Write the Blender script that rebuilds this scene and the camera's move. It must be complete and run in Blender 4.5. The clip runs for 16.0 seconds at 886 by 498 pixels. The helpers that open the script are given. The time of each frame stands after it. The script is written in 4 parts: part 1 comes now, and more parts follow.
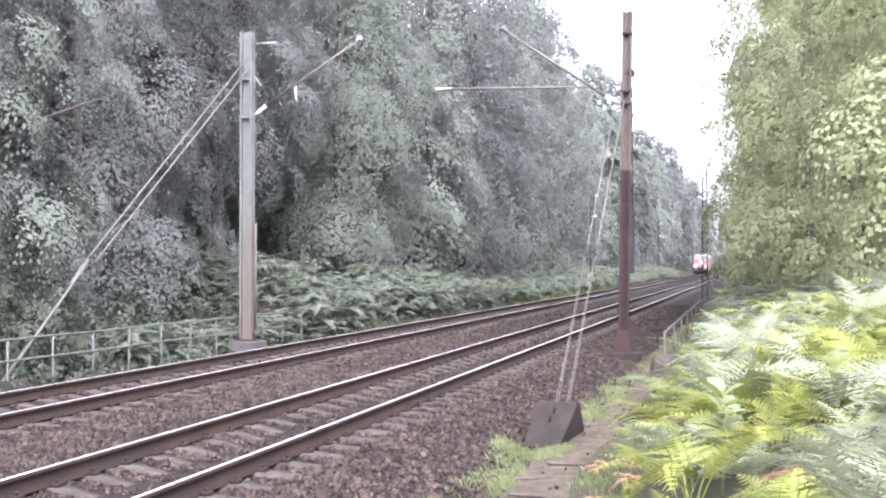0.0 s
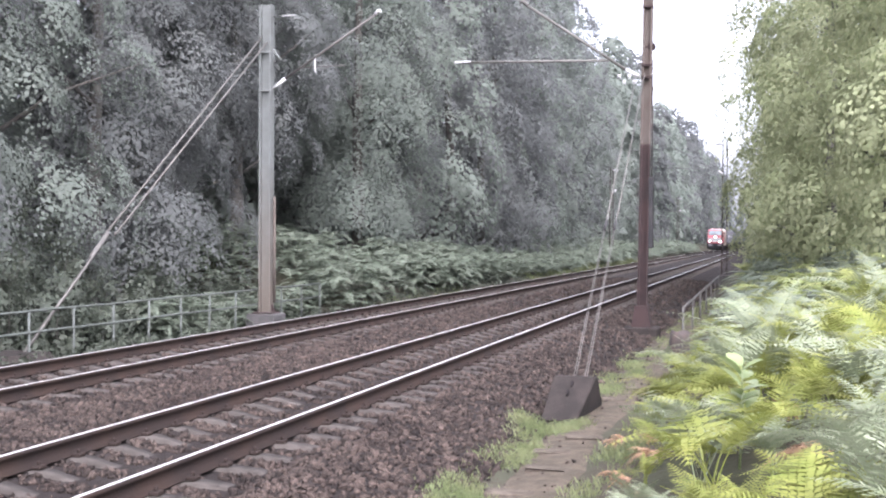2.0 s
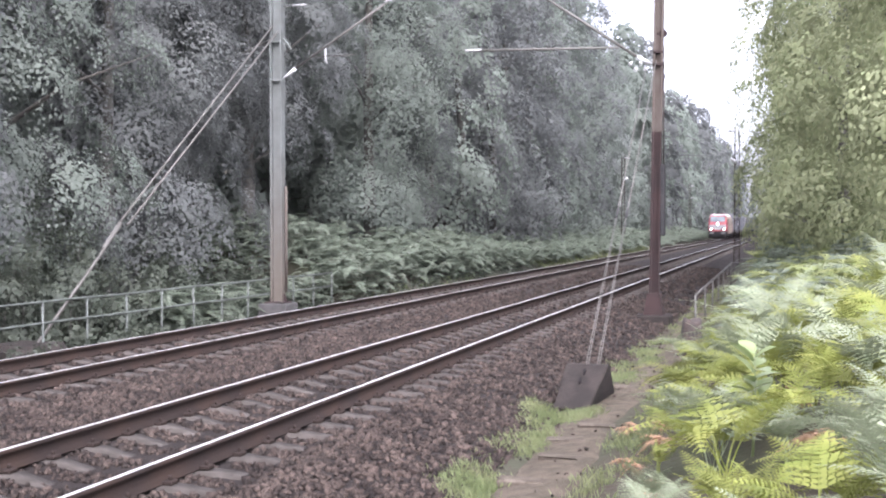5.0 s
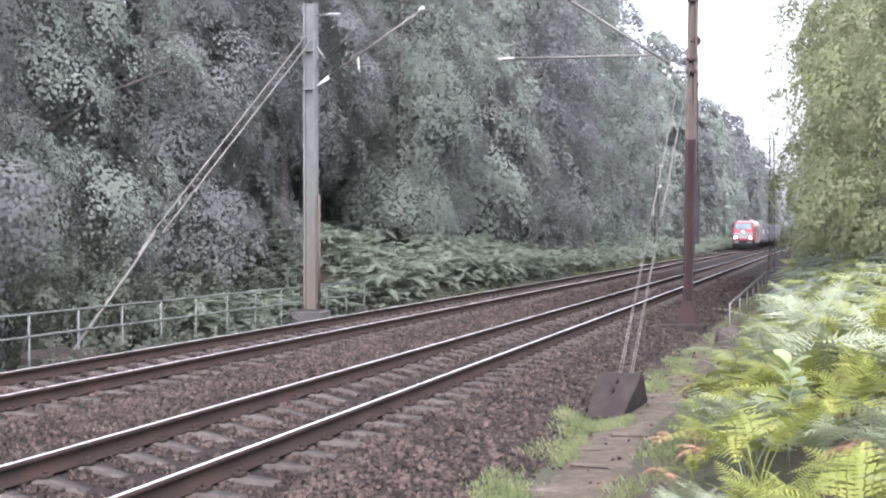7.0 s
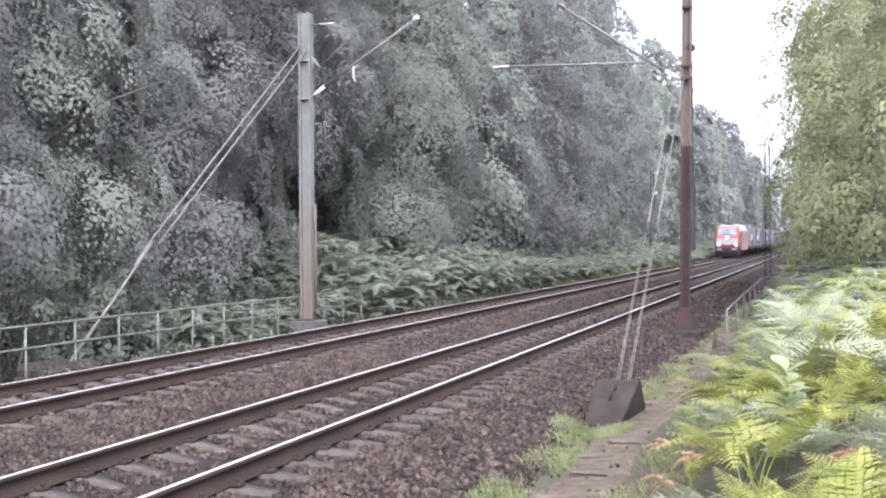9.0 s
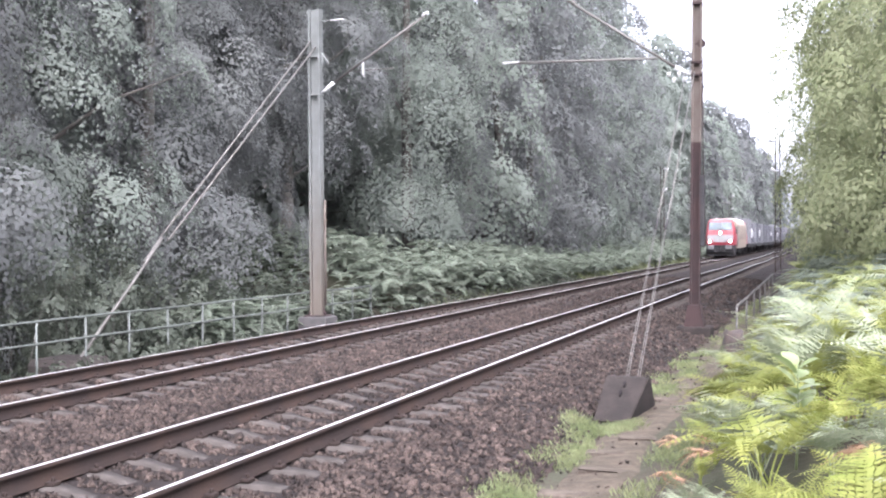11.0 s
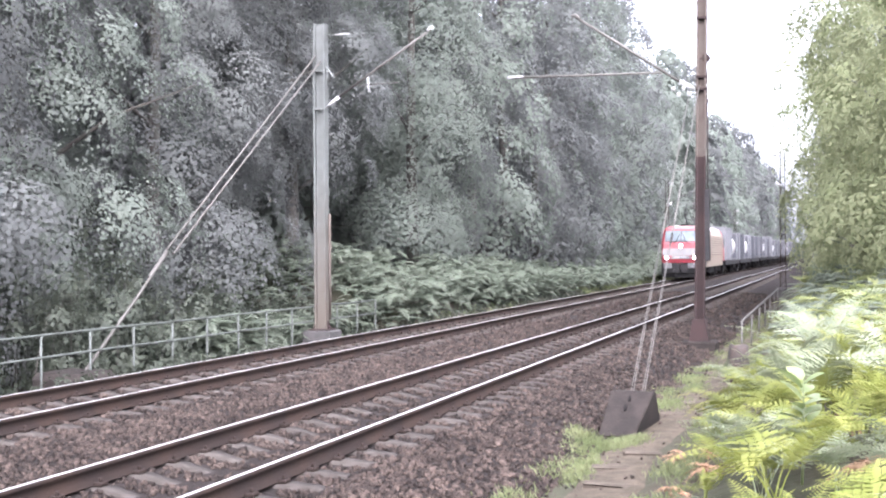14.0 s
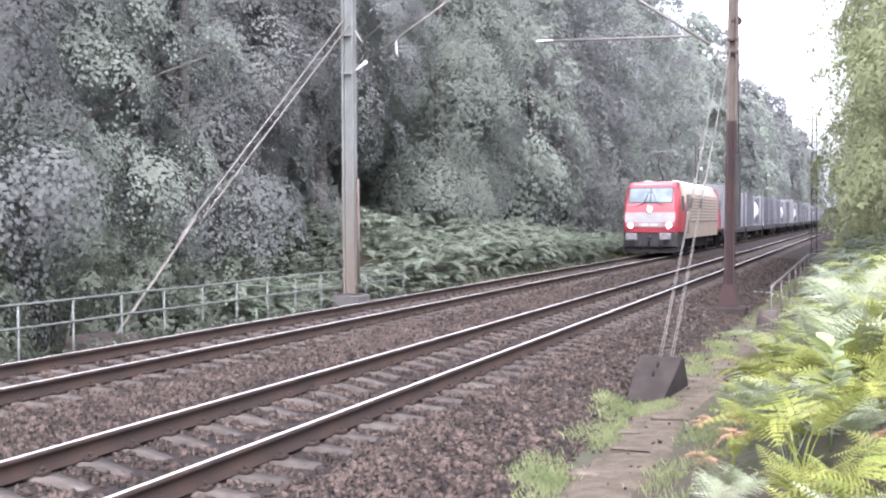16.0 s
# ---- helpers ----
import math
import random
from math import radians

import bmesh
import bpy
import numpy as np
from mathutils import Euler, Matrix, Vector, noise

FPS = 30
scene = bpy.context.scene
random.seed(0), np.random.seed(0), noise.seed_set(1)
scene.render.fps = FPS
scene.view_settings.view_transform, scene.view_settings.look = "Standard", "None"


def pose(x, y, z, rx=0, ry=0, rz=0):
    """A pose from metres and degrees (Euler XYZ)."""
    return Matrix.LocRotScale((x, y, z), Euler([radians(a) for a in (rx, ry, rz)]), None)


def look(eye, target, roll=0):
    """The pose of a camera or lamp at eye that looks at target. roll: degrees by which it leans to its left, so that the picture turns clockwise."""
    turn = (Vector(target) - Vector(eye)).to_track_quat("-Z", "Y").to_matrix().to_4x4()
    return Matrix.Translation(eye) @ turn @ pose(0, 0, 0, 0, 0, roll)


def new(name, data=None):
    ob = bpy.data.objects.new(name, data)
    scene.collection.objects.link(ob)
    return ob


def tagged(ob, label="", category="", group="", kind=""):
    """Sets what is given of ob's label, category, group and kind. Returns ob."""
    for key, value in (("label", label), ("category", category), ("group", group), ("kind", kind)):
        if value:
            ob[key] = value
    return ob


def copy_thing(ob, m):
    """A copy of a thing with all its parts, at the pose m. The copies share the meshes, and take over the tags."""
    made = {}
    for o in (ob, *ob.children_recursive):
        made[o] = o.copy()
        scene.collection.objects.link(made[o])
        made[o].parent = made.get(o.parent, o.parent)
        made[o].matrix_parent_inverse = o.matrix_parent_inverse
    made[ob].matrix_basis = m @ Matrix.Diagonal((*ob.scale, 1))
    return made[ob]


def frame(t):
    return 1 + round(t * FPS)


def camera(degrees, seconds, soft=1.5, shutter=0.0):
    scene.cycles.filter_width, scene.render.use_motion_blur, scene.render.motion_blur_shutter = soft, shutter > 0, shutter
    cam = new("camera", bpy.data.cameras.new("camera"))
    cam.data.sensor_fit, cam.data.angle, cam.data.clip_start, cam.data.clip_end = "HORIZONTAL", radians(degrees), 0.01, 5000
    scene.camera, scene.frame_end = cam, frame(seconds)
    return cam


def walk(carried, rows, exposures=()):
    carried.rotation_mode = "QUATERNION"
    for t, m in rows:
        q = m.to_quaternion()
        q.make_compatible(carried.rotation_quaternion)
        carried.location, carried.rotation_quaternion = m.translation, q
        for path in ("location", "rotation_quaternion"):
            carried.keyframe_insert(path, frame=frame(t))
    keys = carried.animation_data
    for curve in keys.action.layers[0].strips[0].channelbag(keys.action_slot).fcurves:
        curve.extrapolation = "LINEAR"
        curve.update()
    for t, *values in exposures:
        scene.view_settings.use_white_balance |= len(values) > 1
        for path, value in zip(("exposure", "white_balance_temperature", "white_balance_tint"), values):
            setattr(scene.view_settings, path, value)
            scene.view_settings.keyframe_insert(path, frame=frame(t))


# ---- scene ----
cam = camera(42.3, 16.0, soft=2.1)
EYE = 1.873  # above the rail heads, which lie at z = 0; the tracks run along y
ROWS = [  # seconds, yaw, pitch, roll
    (0.0, 15.24, 0.76, -0.02),
    (0.5, 15.59, 0.29, -0.07),
    (1.0, 16.66, -0.44, 0.20),
    (1.5, 16.63, -0.56, 0.06),
    (2.0, 16.17, -0.55, -0.27),
    (2.5, 16.12, -0.33, -0.58),
    (3.0, 16.13, -0.71, -0.28),
    (3.2, 15.67, -0.65, -0.45),
    (5.3, 17.38, -1.20, 0.31),
    (5.5, 18.39, -1.17, 0.17),
    (6.0, 19.29, -0.78, 0.17),
    (6.5, 18.61, -0.61, 0.15),
    (7.0, 18.37, -0.71, -0.00),
    (7.5, 18.10, -0.77, 0.32),
    (8.0, 17.85, -0.51, 0.44),
    (8.5, 17.83, -0.20, 0.26),
    (9.0, 18.19, -0.29, 0.46),
    (9.2, 18.64, -0.63, 0.33),
    (11.5, 18.66, -0.44, 0.42),
    (12.0, 18.50, -0.35, 0.17),
    (12.5, 18.55, 0.10, 0.46),
    (13.0, 18.56, -0.02, 0.59),
    (13.5, 18.60, 0.13, 0.54),
    (14.0, 18.90, 0.23, 0.37),
    (14.5, 19.71, -0.69, 0.37),
    (15.0, 19.72, -1.53, 0.39),
    (15.5, 19.92, -1.53, 0.37),
    (16.0, 20.31, -1.52, 0.30),
]
EXPOSURES = [(0.0, 2.83, 5850, 21), (1.0, 2.53, 5850, 21), (3.0, 2.45, 5850, 21), (5.5, 2.40, 5850, 21), (9.0, 2.53, 5850, 21), (11.5, 2.71, 5850, 21),
             (14.0, 2.85, 5850, 21), (15.0, 2.75, 5850, 21), (16.0, 2.73, 5850, 21)]
walk(cam, [(t, pose(0, 0, EYE, 90 + pitch, roll, yaw)) for t, yaw, pitch, roll in ROWS], EXPOSURES)

# ---- light ----
SUN_FROM = Vector((0.34, -0.62, 0.66)).normalized()  # hazy light high over the camera's shoulder
world = bpy.data.worlds.new("world")
scene.world = world
world.use_nodes = True
sky = world.node_tree.nodes.new("ShaderNodeTexSky")
sky.sky_type, sky.sun_disc = "NISHITA", False
sky.sun_elevation = math.asin(SUN_FROM.z)
sky.sun_rotation = math.atan2(SUN_FROM.x, SUN_FROM.y)
sky.air_density, sky.dust_density, sky.ozone_density = 0.7, 7.0, 0.6
back = world.node_tree.nodes["Background"]
pale = world.node_tree.nodes.new("ShaderNodeHueSaturation")  # haze takes the blue out of the sky
pale.inputs["Saturation"].default_value = 0.25
world.node_tree.links.new(sky.outputs[0], pale.inputs["Color"])
world.node_tree.links.new(pale.outputs[0], back.inputs[0])
back.inputs[1].default_value = 0.15
veil = world.node_tree.nodes.new("ShaderNodeBackground")  # an even veil of high cloud
veil.inputs[0].default_value, veil.inputs[1].default_value = (0.97, 0.98, 1.0, 1), 0.14
both = world.node_tree.nodes.new("ShaderNodeAddShader")
world.node_tree.links.new(back.outputs[0], both.inputs[0])
world.node_tree.links.new(veil.outputs[0], both.inputs[1])
world.node_tree.links.new(both.outputs[0], world.node_tree.nodes["World Output"].inputs[0])
sun = new("sun", bpy.data.lights.new("sun", "SUN"))
sun.data.energy, sun.data.angle, sun.data.color = 2.3, radians(115), (1.0, 0.97, 0.93)
sun.matrix_world = look((0, 0, 60), Vector((0, 0, 60)) - SUN_FROM)


# ---- materials ----
def mat(name, base, rough=0.7, metal=0.0, spots=None, scale=8.0, amount=0.5, bump=0.0, bump_scale=40.0,
        vary=0.0, island=False, through_light=0.0, emit=0.0, spec=0.5, whole=0.0):
    m = bpy.data.materials.new(name)
    m.use_nodes = True
    nt = m.node_tree
    N, L = nt.nodes, nt.links
    b = N["Principled BSDF"]
    b.inputs["Roughness"].default_value = rough
    b.inputs["Metallic"].default_value = metal
    b.inputs["Specular IOR Level"].default_value = spec
    co = N.new("ShaderNodeTexCoord")
    col = None
    rgb = N.new("ShaderNodeRGB")
    rgb.outputs[0].default_value = (*base, 1)
    col = rgb.outputs[0]
    if spots:
        tex = N.new("ShaderNodeTexNoise")
        tex.inputs["Scale"].default_value = scale
        tex.inputs["Detail"].default_value = 6
        L.new(co.outputs["Object"], tex.inputs["Vector"])
        ramp = N.new("ShaderNodeValToRGB")
        ramp.color_ramp.elements[0].position = 0.5 - 0.22 * amount
        ramp.color_ramp.elements[1].position = 0.5 + 0.22 * amount
        L.new(tex.outputs["Fac"], ramp.inputs[0])
        mix = N.new("ShaderNodeMix")
        mix.data_type = "RGBA"
        L.new(ramp.outputs[0], mix.inputs[0])
        L.new(col, mix.inputs[6])
        mix.inputs[7].default_value = (*spots, 1)
        col = mix.outputs[2]
    if vary:
        hsv = N.new("ShaderNodeHueSaturation")
        if island:
            rnd = N.new("ShaderNodeNewGeometry").outputs["Random Per Island"]
        else:
            rnd = N.new("ShaderNodeObjectInfo").outputs["Random"]
        mr = N.new("ShaderNodeMapRange")
        mr.inputs[3].default_value, mr.inputs[4].default_value = 1 - vary, 1 + vary
        L.new(rnd, mr.inputs[0])
        L.new(mr.outputs[0], hsv.inputs["Value"])
        L.new(col, hsv.inputs["Color"])
        col = hsv.outputs[0]
    if whole:
        tone = N.new("ShaderNodeHueSaturation")
        span = N.new("ShaderNodeMapRange")
        span.inputs[3].default_value, span.inputs[4].default_value = 1 - whole, 1 + whole
        L.new(N.new("ShaderNodeObjectInfo").outputs["Random"], span.inputs[0])
        L.new(span.outputs[0], tone.inputs["Value"])
        L.new(col, tone.inputs["Color"])
        col = tone.outputs[0]
    L.new(col, b.inputs["Base Color"])
    if bump:
        bt = N.new("ShaderNodeTexNoise")
        bt.inputs["Scale"].default_value = bump_scale
        bt.inputs["Detail"].default_value = 5
        L.new(co.outputs["Object"], bt.inputs["Vector"])
        bn = N.new("ShaderNodeBump")
        bn.inputs["Strength"].default_value = bump
        bn.inputs["Distance"].default_value = 0.03
        L.new(bt.outputs["Fac"], bn.inputs["Height"])
        L.new(bn.outputs[0], b.inputs["Normal"])
    if emit:
        b.inputs["Emission Color"].default_value = (*base, 1)
        b.inputs["Emission Strength"].default_value = emit
    if through_light:
        tr = N.new("ShaderNodeBsdfTranslucent")
        L.new(col, tr.inputs["Color"])
        mx = N.new("ShaderNodeMixShader")
        mx.inputs[0].default_value = through_light
        L.new(b.outputs[0], mx.inputs[1])
        L.new(tr.outputs[0], mx.inputs[2])
        L.new(mx.outputs[0], N["Material Output"].inputs[0])
    return m


# haze is mixed into the oak and beech greys; beech is darkened for shade
M_LEAF = [mat("leaf_oak_hazed", (0.128, 0.144, 0.124), 0.7, spots=(0.155, 0.172, 0.147), scale=0.5, vary=0.07, island=True, through_light=0.6, spec=0.04, whole=0.2),
          mat("leaf_beech_hazed", (0.098, 0.102, 0.099), 0.65, spots=(0.12, 0.125, 0.118), scale=0.4, vary=0.07, island=True, through_light=0.6, spec=0.04, whole=0.2),
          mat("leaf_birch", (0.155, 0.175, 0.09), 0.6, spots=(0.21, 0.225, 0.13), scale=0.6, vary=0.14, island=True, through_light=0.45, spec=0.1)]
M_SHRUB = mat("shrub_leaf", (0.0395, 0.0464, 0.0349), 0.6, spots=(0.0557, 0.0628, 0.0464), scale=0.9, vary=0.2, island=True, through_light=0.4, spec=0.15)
M_FERN = mat("fern", (0.098, 0.118, 0.026), 0.6, spots=(0.148, 0.155, 0.04), scale=2.0, vary=0.35, through_light=0.42, spec=0.2)
# lighter copy of the fern, with the sunlight on its fronds in the colour
M_FERN_LIT = mat("fern_lit", (0.115, 0.136, 0.078), 0.55, spots=(0.155, 0.17, 0.112), scale=3.0, vary=0.2, through_light=0.35, spec=0.25)
M_FERN_DRY = mat("fern_dry", (0.165, 0.0825, 0.045), 0.8, spots=(0.21, 0.128, 0.075), scale=4.0, vary=0.3, through_light=0.2)
# far bracken: haze put into the colour as a paler grey-green
M_FERN_FAR = mat("fern_far_hazed", (0.0966, 0.114, 0.0837), 0.7, spots=(0.122, 0.138, 0.106), scale=0.8, vary=0.2, island=True, through_light=0.5, spec=0.15)
M_FERN_BANK = mat("fern_bank", (0.119, 0.14, 0.049), 0.5, spots=(0.154, 0.168, 0.07), scale=0.8, vary=0.2, island=True, through_light=0.42, spec=0.15)
M_DOCK = mat("dock_leaf", (0.112, 0.147, 0.056), 0.35, spots=(0.154, 0.182, 0.084), scale=6.0, vary=0.15, through_light=0.35)
M_GRASS = mat("grass", (0.084, 0.102, 0.044), 0.65, spots=(0.116, 0.128, 0.064), scale=2.0, vary=0.2, island=True, through_light=0.35, spec=0.15)
M_BARK = mat("bark", (0.033, 0.0275, 0.0231), 0.9, spots=(0.055, 0.0523, 0.044), scale=5.0, bump=0.8, bump_scale=14)
M_SOIL = mat("soil", (0.034, 0.028, 0.021), 0.95, spots=(0.03, 0.031, 0.02), scale=0.7, bump=0.8, bump_scale=9, spec=0.1)
M_BALLAST = mat("ballast_bed", (0.00631, 0.00463, 0.00391), 0.95, spots=(0.0131, 0.0099, 0.00857), scale=18.0, amount=0.9, bump=1.0, bump_scale=22, spec=0.15)
M_STONE = mat("ballast_stone", (0.0129, 0.00911, 0.00739), 0.9, spots=(0.0269, 0.0199, 0.0161), scale=3.0, vary=0.65, island=True, spec=0.15)
M_STONE_PART = mat("ballast_stone_single", (0.0163, 0.0115, 0.00929), 0.9, spots=(0.0338, 0.025, 0.0202), scale=3.0, vary=0.55, spec=0.15)
M_PATH = mat("path_gravel", (0.058, 0.046, 0.034), 0.95, spots=(0.034, 0.029, 0.02), scale=5.0, bump=1.0, bump_scale=30, spec=0.15)
M_SLEEPER = mat("sleeper_concrete", (0.0404, 0.035, 0.0308), 0.95, spots=(0.025, 0.0212, 0.0181), scale=5.0, vary=0.15, bump=0.3, spec=0.15)
M_RAIL = mat("rail_rust", (0.0176, 0.0113, 0.00862), 0.95, spots=(0.0119, 0.00845, 0.00722), scale=2.0, bump=0.2, spec=0.12)
M_RAILTOP = mat("rail_polished", (0.50, 0.49, 0.48), 0.35, metal=0.6, spots=(0.56, 0.54, 0.52), scale=3.0)
M_CONCRETE = mat("weathered_concrete", (0.0303, 0.0272, 0.0257), 0.92, spots=(0.0197, 0.0182, 0.0167), scale=4.0, bump=0.4)
M_CONCRETE_DARK = mat("dark_concrete", (0.0182, 0.0145, 0.0127), 0.95, spots=(0.011, 0.00913, 0.00792), scale=5.0, bump=0.5, spec=0.15)
M_GALV = mat("galvanised_steel", (0.082, 0.088, 0.082), 0.75, metal=0.1, spots=(0.062, 0.066, 0.06), scale=3.0)
M_RUST = mat("rusted_steel", (0.0189, 0.011, 0.0101), 0.9, spec=0.2, spots=(0.0131, 0.00855, 0.0081), scale=2.5, bump=0.2)
M_MASTRUST = mat("rust_stained_steel", (0.05, 0.041, 0.034), 0.85, spec=0.3, spots=(0.038, 0.028, 0.022), scale=3.0)
M_COLUMN = mat("stained_column", (0.0656, 0.0704, 0.0656), 0.75, metal=0.1, spots=(0.0496, 0.0528, 0.048), scale=3.0)


def stain_below(m, colour, z0, z1):
    """Rust that has run together below the height z1 and covers all below z0, with a ragged edge."""
    N, L = m.node_tree.nodes, m.node_tree.links
    b = N["Principled BSDF"]
    src = b.inputs["Base Color"].links[0].from_socket
    co = N.new("ShaderNodeTexCoord")
    sep = N.new("ShaderNodeSeparateXYZ")
    L.new(co.outputs["Object"], sep.inputs[0])
    tex = N.new("ShaderNodeTexNoise")
    tex.inputs["Scale"].default_value, tex.inputs["Detail"].default_value = 5.0, 6
    L.new(co.outputs["Object"], tex.inputs["Vector"])
    add = N.new("ShaderNodeMath")
    add.operation = "MULTIPLY_ADD"
    L.new(tex.outputs["Fac"], add.inputs[0])
    add.inputs[1].default_value = 3.0
    L.new(sep.outputs[2], add.inputs[2])
    mr = N.new("ShaderNodeMapRange")
    mr.inputs[1].default_value, mr.inputs[2].default_value = z0 + 1.5, z1 + 1.5
    mr.inputs[3].default_value, mr.inputs[4].default_value = 1.0, 0.0
    L.new(add.outputs[0], mr.inputs[0])
    mix = N.new("ShaderNodeMix")
    mix.data_type = "RGBA"
    L.new(mr.outputs[0], mix.inputs[0])
    L.new(src, mix.inputs[6])
    mix.inputs[7].default_value = (*colour, 1)
    L.new(mix.outputs[2], b.inputs["Base Color"])


stain_below(M_COLUMN, (0.05, 0.041, 0.031), 0.6, 4.6)
M_OLDPIPE = mat("dark_old_pipe", (0.045, 0.042, 0.036), 0.7, metal=0.1, spots=(0.03, 0.0276, 0.024), scale=4.0)
M_RAILING = mat("railing_paint", (0.0469, 0.0527, 0.0464), 0.7, metal=0.0, spots=(0.0267, 0.0304, 0.0251), scale=4.0)
M_WIRE = mat("wire_rope", (0.0543, 0.051, 0.0444), 0.7, metal=0.1, spots=(0.0402, 0.0369, 0.0307), scale=6.0)
M_PORCELAIN = mat("white_insulator", (0.252, 0.252, 0.246), 0.3, spots=(0.216, 0.216, 0.21), scale=9.0)
M_RED = mat("loco_red", (0.16, 0.015, 0.021), 0.5, spots=(0.13, 0.015, 0.021), scale=1.5)
M_LGREY = mat("loco_light_grey", (0.115, 0.112, 0.11), 0.55, spots=(0.095, 0.092, 0.09), scale=1.8)
M_ROOF = mat("loco_roof", (0.5, 0.48, 0.47), 0.5, spots=(0.4, 0.38, 0.36), scale=1.2)
M_SIDE = mat("loco_side", (0.173, 0.14, 0.108), 0.6, spots=(0.144, 0.115, 0.09), scale=1.4)
# the door's own brown, also the shade between the louvre slats
M_SIDEDARK = mat("door_brown_louvre_shade", (0.0585, 0.045, 0.036), 0.7, spots=(0.045, 0.036, 0.027), scale=2.0)
M_UNDER = mat("underframe", (0.011, 0.0105, 0.011), 0.85, spots=(0.017, 0.0155, 0.015), scale=3.0, spec=0.2)
# the blue-grey base stands in for sky reflected in the glass
M_GLASS = mat("windscreen", (0.045, 0.06, 0.066), 0.2, spots=(0.08, 0.1, 0.108), scale=1.0, spec=0.25)
M_HEADLIGHT = mat("headlight", (1.0, 0.98, 0.92), 0.3, emit=9.0)
M_BUFFER = mat("buffer_plate", (0.075, 0.075, 0.077), 0.6, metal=0.1, spots=(0.05, 0.048, 0.046), scale=5.0)
M_BOX_DARK = mat("container_slate", (0.017, 0.019, 0.026), 0.75, spots=(0.024, 0.024, 0.03), scale=1.0)
M_BOX_GREY = mat("container_grey", (0.0935, 0.0935, 0.0986), 0.75, spots=(0.0714, 0.0714, 0.0765), scale=1.0)
M_TANK = mat("tank_white", (0.5, 0.5, 0.49), 0.4, spots=(0.42, 0.41, 0.39), scale=1.5)
M_HOLE = mat("dark_hole", (0.006, 0.005, 0.005), 0.9, spec=0.1)
M_SLAB = mat("flat_stone", (0.062, 0.051, 0.04), 0.95, spots=(0.038, 0.031, 0.023), scale=9.0, bump=0.6, spec=0.15)
M_BARS = mat("sign_bars", (0.25, 0.24, 0.24), 0.6)
M_STUMP = mat("stump_wood", (0.03, 0.02, 0.015), 0.95, spots=(0.017, 0.013, 0.011), scale=8.0, bump=0.7)


# ---- mesh helpers ----
def mesh_np(name, verts, faces, mats=(), idx=None, smooth=False):
    verts = np.asarray(verts, dtype=np.float32)
    faces = np.asarray(faces, dtype=np.int32)
    me = bpy.data.meshes.new(name)
    n, k = faces.shape
    me.vertices.add(len(verts))
    me.vertices.foreach_set("co", verts.ravel())
    me.loops.add(n * k)
    me.loops.foreach_set("vertex_index", faces.ravel())
    me.polygons.add(n)
    me.polygons.foreach_set("loop_start", np.arange(0, n * k, k, dtype=np.int32))
    for m in mats:
        me.materials.append(m)
    if idx is not None:
        me.polygons.foreach_set("material_index", np.asarray(idx, dtype=np.int32))
    me.update(calc_edges=True)
    me.validate()
    if smooth:
        me.shade_smooth()
    return me


def part(name, bm, material, parent=None, label=""):
    me = bpy.data.meshes.new(name)
    bm.to_mesh(me)
    bm.free()
    me.materials.append(material)
    ob = new(name, me)
    ob.parent = parent
    if label:
        tagged(ob, label)
    return ob


def part_me(name, me, parent=None, label="", m=None):
    ob = new(name, me)
    ob.parent = parent
    if m is not None:
        ob.matrix_basis = m
    if label:
        tagged(ob, label)
    return ob


def thing(name, label, category, group="", kind="", m=None):
    ob = new(name)
    ob.empty_display_size = 0.2
    if m is not None:
        ob.matrix_basis = m
    return tagged(ob, label, category, group, kind)


def box(bm, x0, x1, y0, y1, z0, z1, bevel=0.0):
    vs = [bm.verts.new(p) for p in ((x0, y0, z0), (x1, y0, z0), (x1, y1, z0), (x0, y1, z0), (x0, y0, z1), (x1, y0, z1), (x1, y1, z1), (x0, y1, z1))]
    fs = [bm.faces.new([vs[i] for i in f]) for f in ((3, 2, 1, 0), (4, 5, 6, 7), (0, 1, 5, 4), (1, 2, 6, 5), (2, 3, 7, 6), (3, 0, 4, 7))]
    if bevel:
        es = list({e for f in fs for e in f.edges})
        bmesh.ops.bevel(bm, geom=es, offset=bevel, segments=1, affect="EDGES", clamp_overlap=True)
    return bm


def tube(bm, pts, radii, n=8, caps=True):
    pts = [Vector(p) for p in pts]
    if not isinstance(radii, (list, tuple)):
        radii = [radii] * len(pts)
    rings = []
    for i, p in enumerate(pts):
        d = (pts[min(i + 1, len(pts) - 1)] - pts[max(i - 1, 0)]).normalized()
        a = d.orthogonal().normalized() if abs(d.z) > 0.95 else Vector((0, 0, 1)).cross(d).normalized()
        b = d.cross(a)
        rings.append([bm.verts.new(p + (a * math.cos(2 * math.pi * k / n) + b * math.sin(2 * math.pi * k / n)) * radii[i]) for k in range(n)])
    for r0, r1 in zip(rings, rings[1:]):
        for k in range(n):
            f = bm.faces.new((r0[k], r0[(k + 1) % n], r1[(k + 1) % n], r1[k]))
            f.smooth = n > 4
    if caps:
        bm.faces.new(rings[0][::-1])
        bm.faces.new(rings[-1])
    return bm


def prism(bm, outline, y0, y1):
    """An outline in x and z, drawn out along y."""
    a = [bm.verts.new((x, y0, z)) for x, z in outline]
    b = [bm.verts.new((x, y1, z)) for x, z in outline]
    n = len(a)
    for i in range(n):
        bm.faces.new((a[i], a[(i + 1) % n], b[(i + 1) % n], b[i]))
    bm.faces.new(a[::-1])
    bm.faces.new(b)
    return bm


